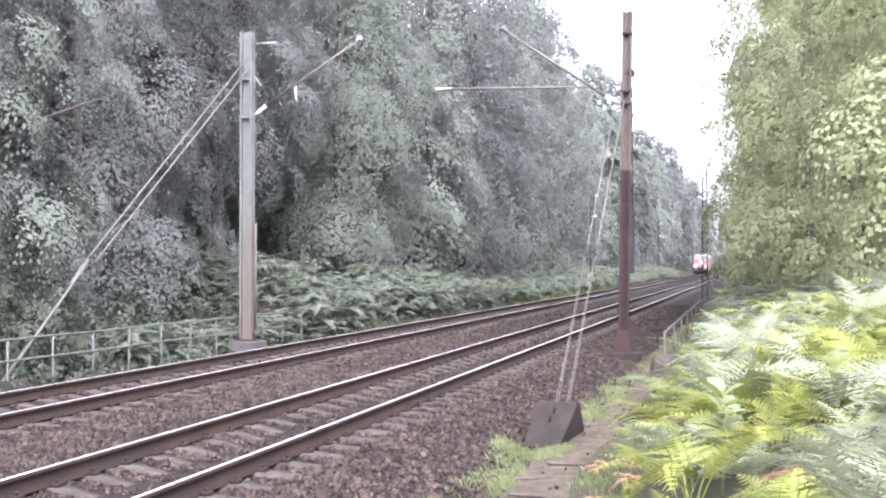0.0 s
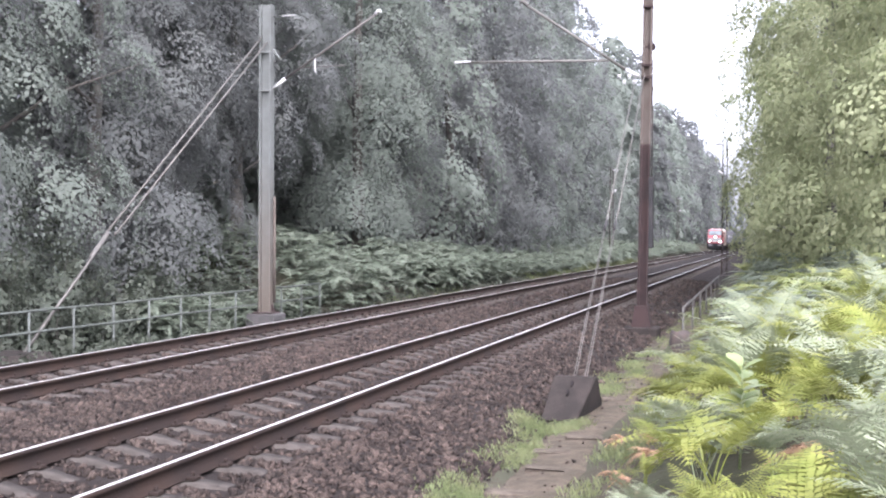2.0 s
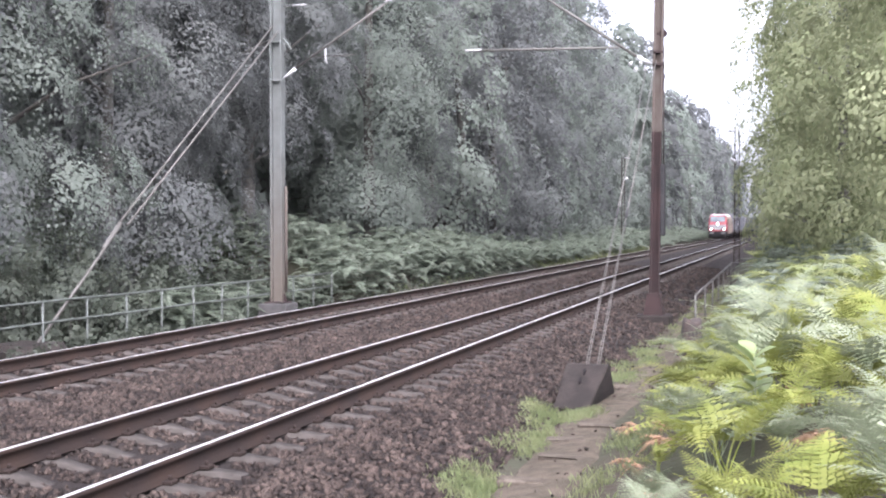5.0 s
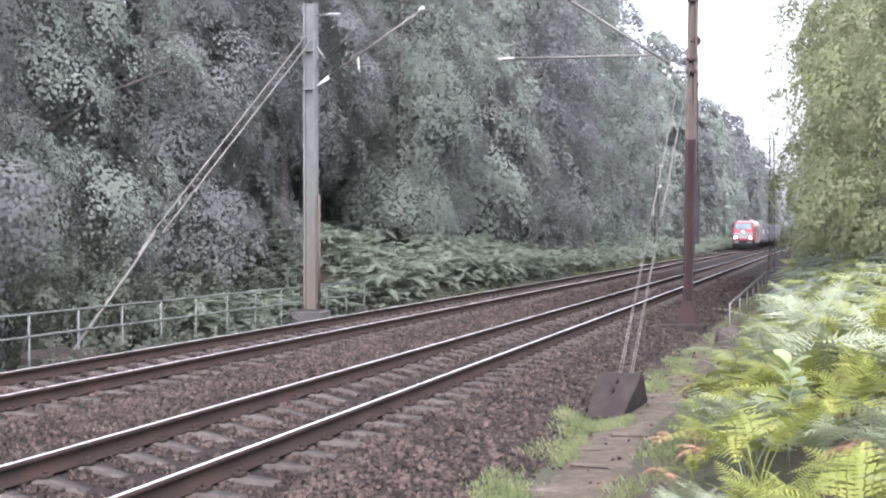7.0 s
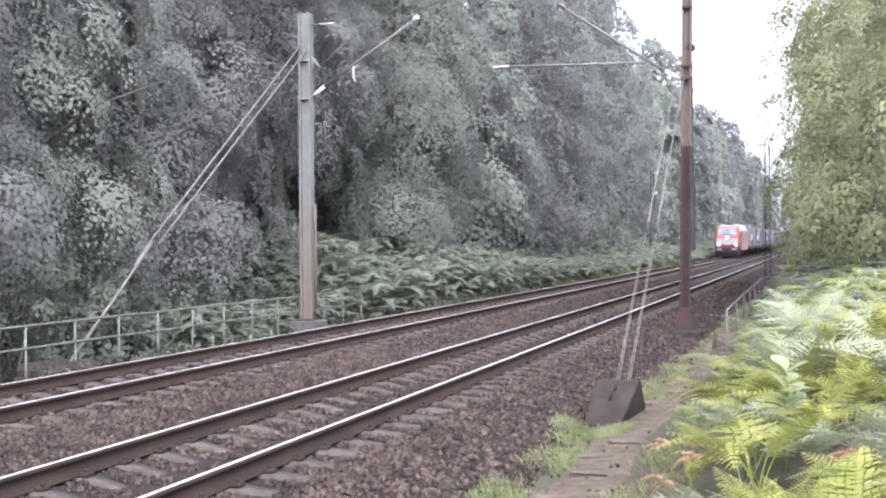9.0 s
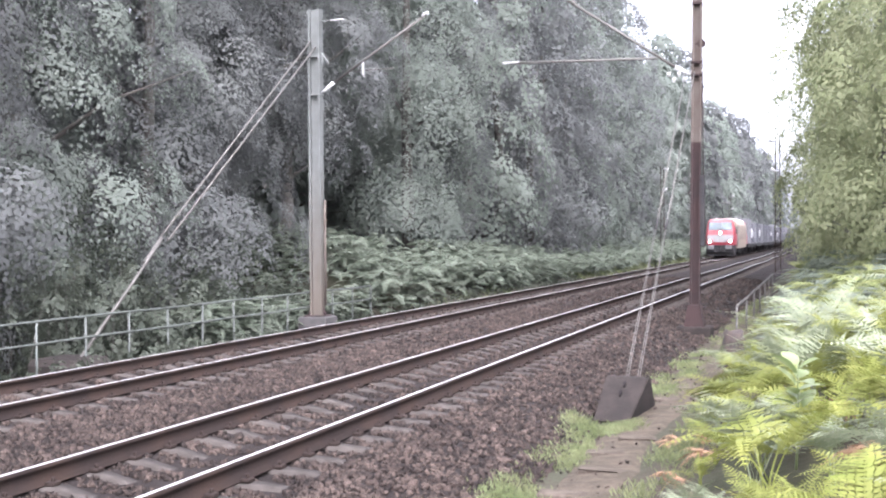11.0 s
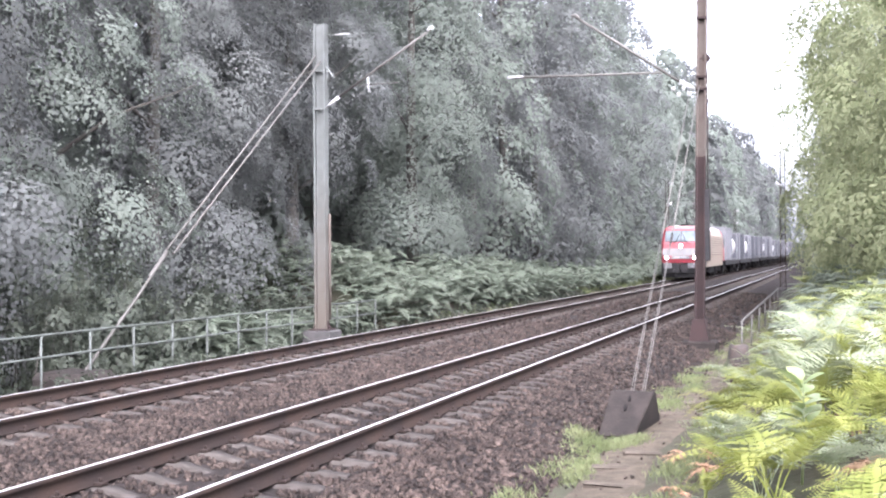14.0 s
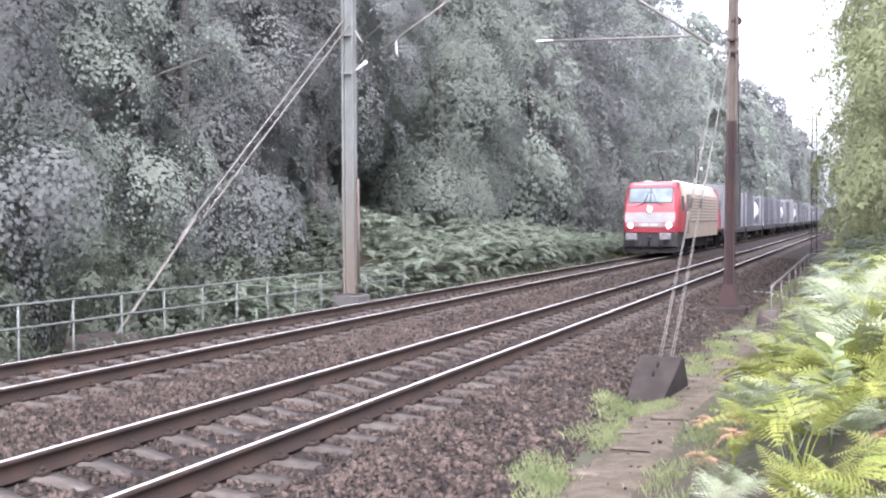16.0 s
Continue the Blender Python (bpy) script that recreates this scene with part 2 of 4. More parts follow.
# ---- ground ----
def ground_z(x, y):
    x, y = np.asarray(x, float), np.asarray(y, float)
    far_prof = np.interp(x, [-400, -60, -30, -21, -18, -16, -14.2, -12.6, -12, -2.6, -1.75, -1.35, -0.5, 0.8, 3, 8, 30, 400],
                         [30, 9, 3.4, 1.5, 0.9, 0.55, 0.0, -0.42, -0.5, -0.5, -0.42, -0.28, 0.0, 0.3, 0.9, 1.8, 5, 30])
    dip = np.interp(x, [-30, -22, -18, -15.5, -14.2, -13.5, -12.9, -12.5], [0, -1.9, -2.6, -2.0, -1.25, -0.75, -0.2, 0])
    w = np.clip((37.0 - y) / 3.0, 0, 1) * np.clip((y + 30) / 5, 0, 1)
    rise = np.clip((np.abs(y) - 420) / 400, 0, 1) * 6
    bumps = 0.10 * np.sin(x * 1.7 + y * 0.6) * np.sin(y * 0.9 - x * 0.4) * np.clip((np.abs(x + 7.3) - 6.0) / 2.0, 0, 1)
    return far_prof + dip * w + bumps + rise


def build_ground():
    xs = np.concatenate([[-2500, -1200, -600, -300, -150, -90], np.arange(-60, -22, 3), np.arange(-22, -11, 0.5), [-10, -7, -4], np.arange(-3, 4, 0.25), np.arange(4, 20, 1.5), [25, 40, 80, 150, 300, 600, 1200, 2500]])
    ys = np.concatenate([[-2500, -1000, -300, -100, -40, -15], np.arange(-5, 45, 0.6), np.arange(45, 120, 2.5), np.arange(120, 440, 12), [500, 600, 800, 1200, 2500]])
    X, Y = np.meshgrid(xs, ys, indexing="ij")
    Z = ground_z(X, Y)
    v = np.stack([X, Y, Z], -1).reshape(-1, 3)
    ny = len(ys)
    i, j = np.meshgrid(np.arange(len(xs) - 1), np.arange(ny - 1), indexing="ij")
    a = (i * ny + j).ravel()
    f = np.stack([a, a + ny, a + ny + 1, a + 1], 1)
    tagged(new("ground", mesh_np("ground", v, f, [M_SOIL], smooth=True)), "brown woodland soil with leaf litter beside the railway", "ground", kind="structure")


BED = [(-12.7, -0.55), (-12.0, -0.42), (-11.35, -0.24), (-11.1, -0.215), (-10.4, -0.20), (-10.15, -0.25), (-9.5, -0.25), (-9.25, -0.20),
       (-8.5, -0.215), (-7.7, -0.185), (-6.8, -0.215), (-6.15, -0.20), (-5.9, -0.25), (-5.22, -0.25), (-4.97, -0.20), (-4.25, -0.22), (-3.75, -0.25), (-3.0, -0.43), (-2.6, -0.53)]


def bed_z(x):
    return np.interp(x, [p[0] for p in BED], [p[1] for p in BED])


def build_bed():
    ys = np.concatenate([np.arange(-20, 60, 1.0), np.arange(60, 700, 20)])
    v = [(x, y, z) for y in ys for x, z in BED]
    k = len(BED)
    f = [(r * k + c, r * k + c + 1, (r + 1) * k + c + 1, (r + 1) * k + c) for r in range(len(ys) - 1) for c in range(k - 1)]
    tagged(new("ballast_bed", mesh_np("ballast_bed", v, f, [M_BALLAST])), "brown crushed stone ballast bed under two railway tracks", "ballast", kind="structure")
    # trodden path
    rnd = random.Random(5)
    ys = np.arange(-4, 44, 0.5)
    v = []
    for y in ys:
        c = -2.12 + 0.1 * math.sin(y * 0.35) + 0.05 * math.sin(y * 1.3)
        for dx, dz in ((-0.42, -0.05), (-0.3, 0.012), (0, 0.022), (0.28, 0.015), (0.42, -0.05)):
            x = c + dx + rnd.uniform(-0.04, 0.04)
            v.append((x, y, float(max(ground_z(x, y), bed_z(x))) + dz + 0.012 + rnd.uniform(-0.006, 0.006)))
    f = [(r * 5 + c, r * 5 + c + 1, r * 5 + c + 6, r * 5 + c + 5) for r in range(len(ys) - 1) for c in range(4)]
    tagged(new("footpath", mesh_np("footpath", v, f, [M_PATH], smooth=True)), "trodden grey gravel path along the ballast edge", "path", kind="structure")


build_ground()
build_bed()

# ---- tracks ----
GAUGE = 1.507
TRACKS = (-5.56, -9.82)  # centre lines
RAIL_PROFILE = [(-0.075, -0.172), (0.075, -0.172), (0.075, -0.16), (0.012, -0.14), (0.010, -0.05), (0.036, -0.038), (0.036, -0.008), (0.022, 0.0), (-0.022, 0.0), (-0.036, -0.008), (-0.036, -0.038), (-0.010, -0.05), (-0.012, -0.14), (-0.075, -0.16)]


def rail_mesh():
    ys = np.concatenate([np.arange(-20, 700, 6.0)])
    k = len(RAIL_PROFILE)
    v = [(x, y, z) for y in ys for x, z in RAIL_PROFILE]
    f, idx = [], []
    for r in range(len(ys) - 1):
        for c in range(k):
            f.append((r * k + c, r * k + (c + 1) % k, (r + 1) * k + (c + 1) % k, (r + 1) * k + c))
            idx.append(1 if c == 7 else 0)
    return mesh_np("rail", v, f, [M_RAIL, M_RAILTOP], idx)


def sleeper_mesh():
    xs = [-1.26, -1.22, -0.95, -0.55, -0.22, 0, 0.22, 0.55, 0.95, 1.22, 1.26]
    top = [-0.225, -0.198, -0.174, -0.174, -0.25, -0.262, -0.25, -0.174, -0.174, -0.198, -0.225]
    v, f = [], []
    for x, z in zip(xs, top):
        w = 0.105 if abs(x) > 0.5 else 0.08
        v += [(x, -w - 0.03, -0.36), (x, -w, z), (x, w, z), (x, w + 0.03, -0.36)]
    for i in range(len(xs) - 1):
        a = i * 4
        f += [(a, a + 4, a + 5, a + 1), (a + 1, a + 5, a + 6, a + 2), (a + 2, a + 6, a + 7, a + 3)]
    f += [(0, 1, 2, 3), (len(v) - 1, len(v) - 2, len(v) - 3, len(v) - 4)]
    return mesh_np("sleeper", v, f, [M_SLEEPER])


def clip_mesh():
    bm = bmesh.new()
    for s in (-1, 1):
        box(bm, s * 0.12 - 0.045, s * 0.12 + 0.045, -0.055, 0.055, -0.172, -0.135, 0.008)
        tube(bm, [(s * 0.12, 0, -0.14), (s * 0.12, 0, -0.10)], 0.018, 6)
    me = bpy.data.meshes.new("rail_clip")
    bm.to_mesh(me)
    bm.free()
    me.materials.append(M_RAIL)
    return me


def build_tracks():
    rail, sleeper, clip = rail_mesh(), sleeper_mesh(), clip_mesh()
    rnd = random.Random(11)
    for n, cx in enumerate(TRACKS):
        tr = thing("railway_track", "steel rails polished on top, on grey concrete sleepers in ballast", "railway track", "parallel tracks", "structure", pose(cx, 0, 0))
        for s in (-1, 1):
            part_me("rail", rail, tr, "rusty brown steel rail with a bright worn head", pose(s * GAUGE / 2, 0, 0))
        for i in range(235):
            y = 5.05 + 0.6 * i
            part_me("sleeper", sleeper, tr, "", pose(rnd.uniform(-0.012, 0.012), y + rnd.uniform(-0.012, 0.012), rnd.uniform(-0.006, 0.004), 0, 0, rnd.uniform(-0.5, 0.5)))
            if i < 60:
                for s in (-1, 1):
                    part_me("rail_clip", clip, tr, "", pose(s * GAUGE / 2, y, 0))


build_tracks()


# ---- masts ----
def h_column(w, d, t, z0, z1, lean=0.0):
    """An H-section column: flanges at x = -w and w, joined by a web."""
    out = [(-w, -d), (-w + t, -d), (-w + t, -0.015), (w - t, -0.015), (w - t, -d), (w, -d), (w, d), (w - t, d), (w - t, 0.015), (-w + t, 0.015), (-w + t, d), (-w, d)]
    bm = bmesh.new()
    lo = [bm.verts.new((x + lean * z0, y, z0)) for x, y in out]
    hi = [bm.verts.new((x + lean * z1, y, z1)) for x, y in out]
    for i in range(12):
        bm.faces.new((lo[i], lo[(i + 1) % 12], hi[(i + 1) % 12], hi[i]))
    bm.faces.new(lo[::-1])
    bm.faces.new(hi)
    return bm


def build_left_mast():
    m = thing("catenary_mast", "grey galvanised steel catenary mast, rusty towards its concrete foot", "mast", "catenary masts", "", pose(-13.42, 28.85, -0.42))
    part("column", h_column(0.17, 0.13, 0.05, 0.2, 8.65), M_COLUMN, m, "galvanised column stained with rust towards its foot")
    bm = bmesh.new()
    box(bm, -0.30, 0.30, -0.28, 0.28, 0.20, 0.24, 0.01)
    for s in (-1, 1):
        prism(bm, [(s * 0.28, 0.24), (s * 0.18, 0.46), (s * 0.16, 0.46), (s * 0.16, 0.24)], -0.02, 0.02)
    part("base_plate", bm, M_RUST, m, "rusty base plate with gussets")
    bm = box(bmesh.new(), -0.42, 0.42, -0.4, 0.4, -1.1, 0.20, 0.03)
    part("plinth", bm, M_CONCRETE, m, "weathered concrete foot")
    bm = tube(bmesh.new(), [(0.225, 0.05, 0.5), (0.225, 0.05, 3.4)], 0.035, 8)
    part("cable_guard", bm, M_MASTRUST, m, "rusty cable guard pipe")
    for z in (6.3, 7.35):
        part("clamp_band", box(bmesh.new(), -0.18, 0.18, -0.14, 0.14, z - 0.025, z + 0.025, 0.006), M_GALV, m)
    # cantilever
    arm = part("cantilever_tube", tube(bmesh.new(), [(0.55, 0, 6.62), (3.25, 0, 8.3)], 0.032, 8), M_WIRE, m, "pale weathered diagonal cantilever tube")
    bm = tube(bmesh.new(), [(0.17, 0, 6.35), (0.30, 0, 6.44), (0.55, 0, 6.62)], [0.02, 0.042, 0.05], 10)
    part("insulator", bm, M_PORCELAIN, m, "white porcelain insulator")
    bm = tube(bmesh.new(), [(3.15, 0, 8.24), (3.2, 0, 8.32), (3.30, 0, 8.34)], 0.05, 8)
    part("cable_clamp", bm, M_PORCELAIN, arm, "pale wire clamp")
    bm = tube(bmesh.new(), [(0.17, 0, 8.33), (0.48, 0, 8.33)], 0.016, 6)
    part("feeder_bracket", bm, M_GALV, m)
    part("feeder_insulator", tube(bmesh.new(), [(0.45, 0, 8.33), (0.75, 0, 8.335), (0.86, 0, 8.34)], [0.024, 0.024, 0.014], 8), M_PORCELAIN, m, "white porcelain insulator")
    part("hanger", tube(bmesh.new(), [(1.42, 0, 7.15), (1.42, 0, 6.78), (1.49, 0, 6.70)], [0.016, 0.024, 0.016], 8), M_PORCELAIN, m, "white steady-arm hanger")
    part("steady_arm", tube(bmesh.new(), [(1.05, 0, 6.9), (2.3, 0, 6.92)], 0.012, 6), M_WIRE, m, "thin steady arm")
    bm = tube(bmesh.new(), [(0.18, 0, 7.45), (0.42, 0, 7.12)], 0.03, 6)
    tube(bm, [(0.20, 0, 7.4), (0.22, 0, 6.9)], 0.015, 6)
    part("pulley_bracket", bm, M_GALV, m)
    return m


def build_guy_left():
    g = thing("guy_wire", "pale steel guy ropes from the mast head to the ground", "guy wire", "mast guys", "", pose(-13.8, 18.7, -0.45))
    for dx, dz in ((-0.02, 0.0), (0.13, -0.16)):
        bm = tube(bmesh.new(), [(0.0 + dx, 2.9 + dx, 2.35), (0.3 + dx, 10.05, 7.8 + dz)], 0.024, 6)
        part("rope", bm, M_WIRE, g)
    part("anchor_rod", tube(bmesh.new(), [(0, 0.0, 0.0), (0.03, 1.75, 1.4), (0.05, 2.9, 2.36)], [0.035, 0.03, 0.03], 8), M_WIRE, g, "weathered anchor rod")
    part("turnbuckle", tube(bmesh.new(), [(0.01, 2.3, 1.86), (0.02, 2.95, 2.4)], 0.045, 8), M_WIRE, g)
    part("anchor_block", box(bmesh.new(), -0.7, 0.5, -0.7, 0.5, -1.0, 0.1, 0.12), M_CONCRETE_DARK, g, "dark sloping concrete anchor block")


def build_right_mast():
    m = thing("catenary_mast", "rust-brown steel catenary mast with a dark balance weight", "mast", "catenary masts", "", pose(-3.08, 27.9, -0.45))
    W = 0.115
    lean = 0.014  # the column leans a little over its height
    def column(z0, z1, material, label):
        part("column", h_column(W, 0.12, 0.04, z0, z1, lean), material, m, label)
    column(0.22, 4.6, M_RUST, "rust-red lower column")
    # rusty too, but its paler grey stands in for haze
    column(4.6, 8.45, M_MASTRUST, "rust-stained upper column, paled for haze")
    bm = bmesh.new()
    prism(bm, [(-0.24, 0.2), (0.24, 0.2), (0.22, 0.28), (0.14, 0.72), (-0.14, 0.72), (-0.22, 0.28)], -0.18, 0.18)
    part("base_shoe", bm, M_RUST, m, "dark rusty flared base shoe")
    part("plinth", box(bmesh.new(), -0.42, 0.42, -0.4, 0.4, -0.4, 0.2, 0.03), M_CONCRETE_DARK, m, "dark concrete foot")
    return m


def finish_right_mast(m):
    w = part("balance_weight", box(bmesh.new(), 0.165, 0.25, -0.13, 0.13, 2.1, 3.82, 0.02), M_UNDER, m, "dark stack of balance weights")
    for k in range(9):
        part("weight_plate", box(bmesh.new(), 0.16, 0.26, -0.14, 0.14, 2.115 + k * 0.19, 2.295 + k * 0.19, 0.006), M_UNDER, w)
    part("weight_rod", tube(bmesh.new(), [(0.22, 0, 3.8), (0.22, 0, 6.6)], 0.014, 6), M_RUST, m)
    bm = tube(bmesh.new(), [(0.20, -0.04, 6.95), (0.20, 0.04, 6.95)], 0.10, 14)
    tube(bm, [(0.05, 0, 6.95), (0.22, 0, 6.95)], 0.03, 6)
    part("pulley", bm, M_RUST, m, "rusty tension pulley")
    part("side_insulator", tube(bmesh.new(), [(0.16, 0, 6.3), (0.3, 0, 6.3)], [0.02, 0.04], 8), M_PORCELAIN, m)
    for z in (6.2, 6.5, 7.9):
        part("clamp_band", box(bmesh.new(), -0.125 + 0.014 * z, 0.125 + 0.014 * z, -0.13, 0.13, z - 0.03, z + 0.03, 0.008), M_RUST, m)
    arm = part("cantilever_tube", tube(bmesh.new(), [(-0.42, 0, 6.42), (-2.93, 0, 8.14)], 0.034, 8), M_WIRE, m, "weathered diagonal cantilever tube")
    part("cable_clamp", tube(bmesh.new(), [(-2.85, 0, 8.1), (-2.95, 0, 8.2), (-3.06, 0, 8.18)], 0.05, 8), M_WIRE, arm)
    part("insulator", tube(bmesh.new(), [(-0.08, 0, 6.24), (-0.16, 0, 6.27), (-0.42, 0, 6.42)], [0.025, 0.055, 0.055], 10), M_PORCELAIN, m, "white porcelain insulator")
    reg = part("registration_arm", tube(bmesh.new(), [(-0.84, 0, 6.66), (-4.62, 0, 6.75)], 0.03, 8), M_WIRE, m, "pale horizontal registration arm")
    part("arm_tip", tube(bmesh.new(), [(-4.3, 0, 6.75), (-4.72, 0, 6.755)], 0.032, 8), M_PORCELAIN, reg, "pale sleeve at the tip")
    for k in range(4):
        part("small_insulator", tube(bmesh.new(), [(-0.2 - 0.12 * k, -0.12, 6.05 + 0.14 * (k % 2)), (-0.2 - 0.12 * k, -0.12, 6.15 + 0.14 * (k % 2))], 0.04, 8), M_PORCELAIN, m)


def build_guy_right():
    g = thing("guy_wire", "weathered guy ropes with turnbuckles above a concrete anchor", "guy wire", "mast guys", "", pose(-2.56, 15.15, 0.0))
    for bx, tx in ((0.0, -0.68), (0.15, -0.48)):
        top, bot = Vector((tx, 12.7, 5.85)), Vector((bx, 0.0, 0.0))
        mid = bot.lerp(top, 0.36)
        part("rope", tube(bmesh.new(), [mid, top], 0.0125, 6), M_WIRE, g)
        side = Vector((0.025, 0, 0))
        for s in (-1, 1):
            part("anchor_rod", tube(bmesh.new(), [bot + side * s * 0.6, mid + side * s * 0.3], 0.0055, 6), M_WIRE, g, "rust-stained anchor rod")
        part("turnbuckle", tube(bmesh.new(), [mid - (top - bot).normalized() * 0.2, mid + (top - bot).normalized() * 0.2], 0.02, 8), M_UNDER, g, "dark turnbuckle")
    a = thing("anchor_block", "dark weathered concrete anchor block of triangular shape, half in grass", "anchor block", "", "", pose(-2.57, 15.15, -0.45, 0, 0, -4))
    bm = bmesh.new()
    out = [(-0.78, 0.0), (0.80, 0.0), (0.06, 0.49), (-0.06, 0.49)]
    l = [bm.verts.new((-0.24 - 0.02 * (z > 0.2), y, z)) for y, z in out]
    r = [bm.verts.new((0.22 + 0.10 * (z > 0.2), y, z)) for y, z in out]
    for i in range(4):
        bm.faces.new((l[i], l[(i + 1) % 4], r[(i + 1) % 4], r[i]))
    bm.faces.new(l[::-1])
    bm.faces.new(r)
    bmesh.ops.recalc_face_normals(bm, faces=bm.faces[:])
    bmesh.ops.bevel(bm, geom=bm.edges[:], offset=0.015, segments=2, affect="EDGES")
    part("body", bm, M_CONCRETE_DARK, a)
    for y, z, x in ((-0.19, 0.395, 0.03), (-0.34, 0.295, 0.01)):
        bm = tube(bmesh.new(), [(x, y + 0.012, z - 0.018), (x, y - 0.012, z + 0.018)], 0.035, 10)
        bmesh.ops.scale(bm, vec=(0.5, 1.6, 1.6), space=Matrix.Translation((-x, -y, -z)), verts=bm.verts[:])
        part("anchor_eye", bm, M_HOLE, a, "dark anchor eye")


def build_far_masts():
    mast = thing("catenary_mast", "slender grey lattice catenary mast with a cantilever, far along the track", "mast", "catenary masts", "", pose(-2.95, 71.5, -0.45))
    def lattice(side, m):
        for sx in (-1, 1):
            part("leg", tube(bmesh.new(), [(sx * 0.16, 0, 0), (sx * 0.12, 0, 8.3)], 0.04, 4), M_RAIL, m)
        for k in range(14):
            z = 0.3 + k * 0.57
            part("brace", tube(bmesh.new(), [(-0.15, 0, z), (0.15, 0, z + 0.28), (-0.15, 0, z + 0.57)], 0.022, 4), M_RAIL, m)
        part("cantilever_tube", tube(bmesh.new(), [(side * 0.3, 0, 6.4), (side * 3.0, 0, 7.9)], 0.035, 6), M_GALV, m)
        part("registration_arm", tube(bmesh.new(), [(side * 0.8, 0, 6.6), (side * 3.6, 0, 6.7)], 0.03, 6), M_GALV, m)
        part("insulator", tube(bmesh.new(), [(side * 0.1, 0, 6.25), (side * 0.4, 0, 6.45)], 0.09, 8), M_PORCELAIN, m, "white insulator")
        part("feeder_insulator", tube(bmesh.new(), [(side * 0.1, 0, 8.1), (side * 0.55, 0, 8.1)], 0.07, 8), M_PORCELAIN, m, "white insulator")
        part("plinth", box(bmesh.new(), -0.4, 0.4, -0.4, 0.4, -0.3, 0.15, 0.03), M_CONCRETE, m)
    lattice(-1, mast)
    left = thing("catenary_mast", "slender grey lattice catenary mast with a cantilever, far along the track", "mast", "catenary masts", "", pose(-13.3, 97, -0.45))
    lattice(1, left)
    copy_thing(left, pose(-13.3, 166, -0.45))
    copy_thing(mast, pose(-2.95, 140, -0.45))


def build_railing(name_label, pts, top, n_posts, bars, base, material):
    (x0, y0), (x1, y1) = pts
    r = thing("railing", name_label, "railing", "trackside railings", "", pose(x0, y0, 0))
    for z in bars:
        thin = 0.027 if len(bars) == 1 else 0.023
        bm = tube(bmesh.new(), [((x1 - x0) * k / 12, (y1 - y0) * k / 12, z + (0.008 * math.sin(k * 2.1))) for k in range(13)], thin, 8)
        part("rail_bar", bm, material, r)
    post = bmesh.new()
    tube(post, [(0, 0, base), (0, 0, top)], 0.023, 8)
    first = part("post", post, material, r)
    for k in range(1, n_posts):
        part_me("post", first.data, r, "", pose((x1 - x0) * k / (n_posts - 1), (y1 - y0) * k / (n_posts - 1), 0, random.uniform(-0.8, 0.8), random.uniform(-0.8, 0.8)))


build_left_mast()
build_guy_left()
finish_right_mast(build_right_mast())
build_guy_right()
build_far_masts()
build_railing("weathered grey-green steel pipe railing along the ditch", ((-13.7, 13.0), (-13.7, 33.4)), 0.43, 15, (0.43, 0.02), -1.1, M_RAILING)
build_railing("dark weathered pipe railing half buried in ferns", ((-1.88, 25.0), (-2.15, 47.0)), 0.40, 7, (0.40,), -0.7, M_OLDPIPE)


# ---- train ----
LOCO_LEN = 17.4


def wheelset(parent, y, r):
    bm = bmesh.new()
    for s in (-1, 1):
        tube(bm, [(s * 0.70, 0, 0), (s * 0.82, 0, 0)], r, 20)
        tube(bm, [(s * 0.64, 0, 0), (s * 0.70, 0, 0)], r + 0.03, 20)
        for k in range(3):
            a = k * 2.094
            tube(bm, [(s * 0.83, math.cos(a) * r * 0.55, math.sin(a) * r * 0.55), (s * 0.835, math.cos(a) * r * 0.55, math.sin(a) * r * 0.55)], 0.06, 6)
    tube(bm, [(-0.85, 0, 0), (0.85, 0, 0)], 0.09, 8)
    ob = part("wheelset", bm, M_UNDER, parent)
    ob.matrix_basis = pose(0, y, r + 0.0)
    return ob


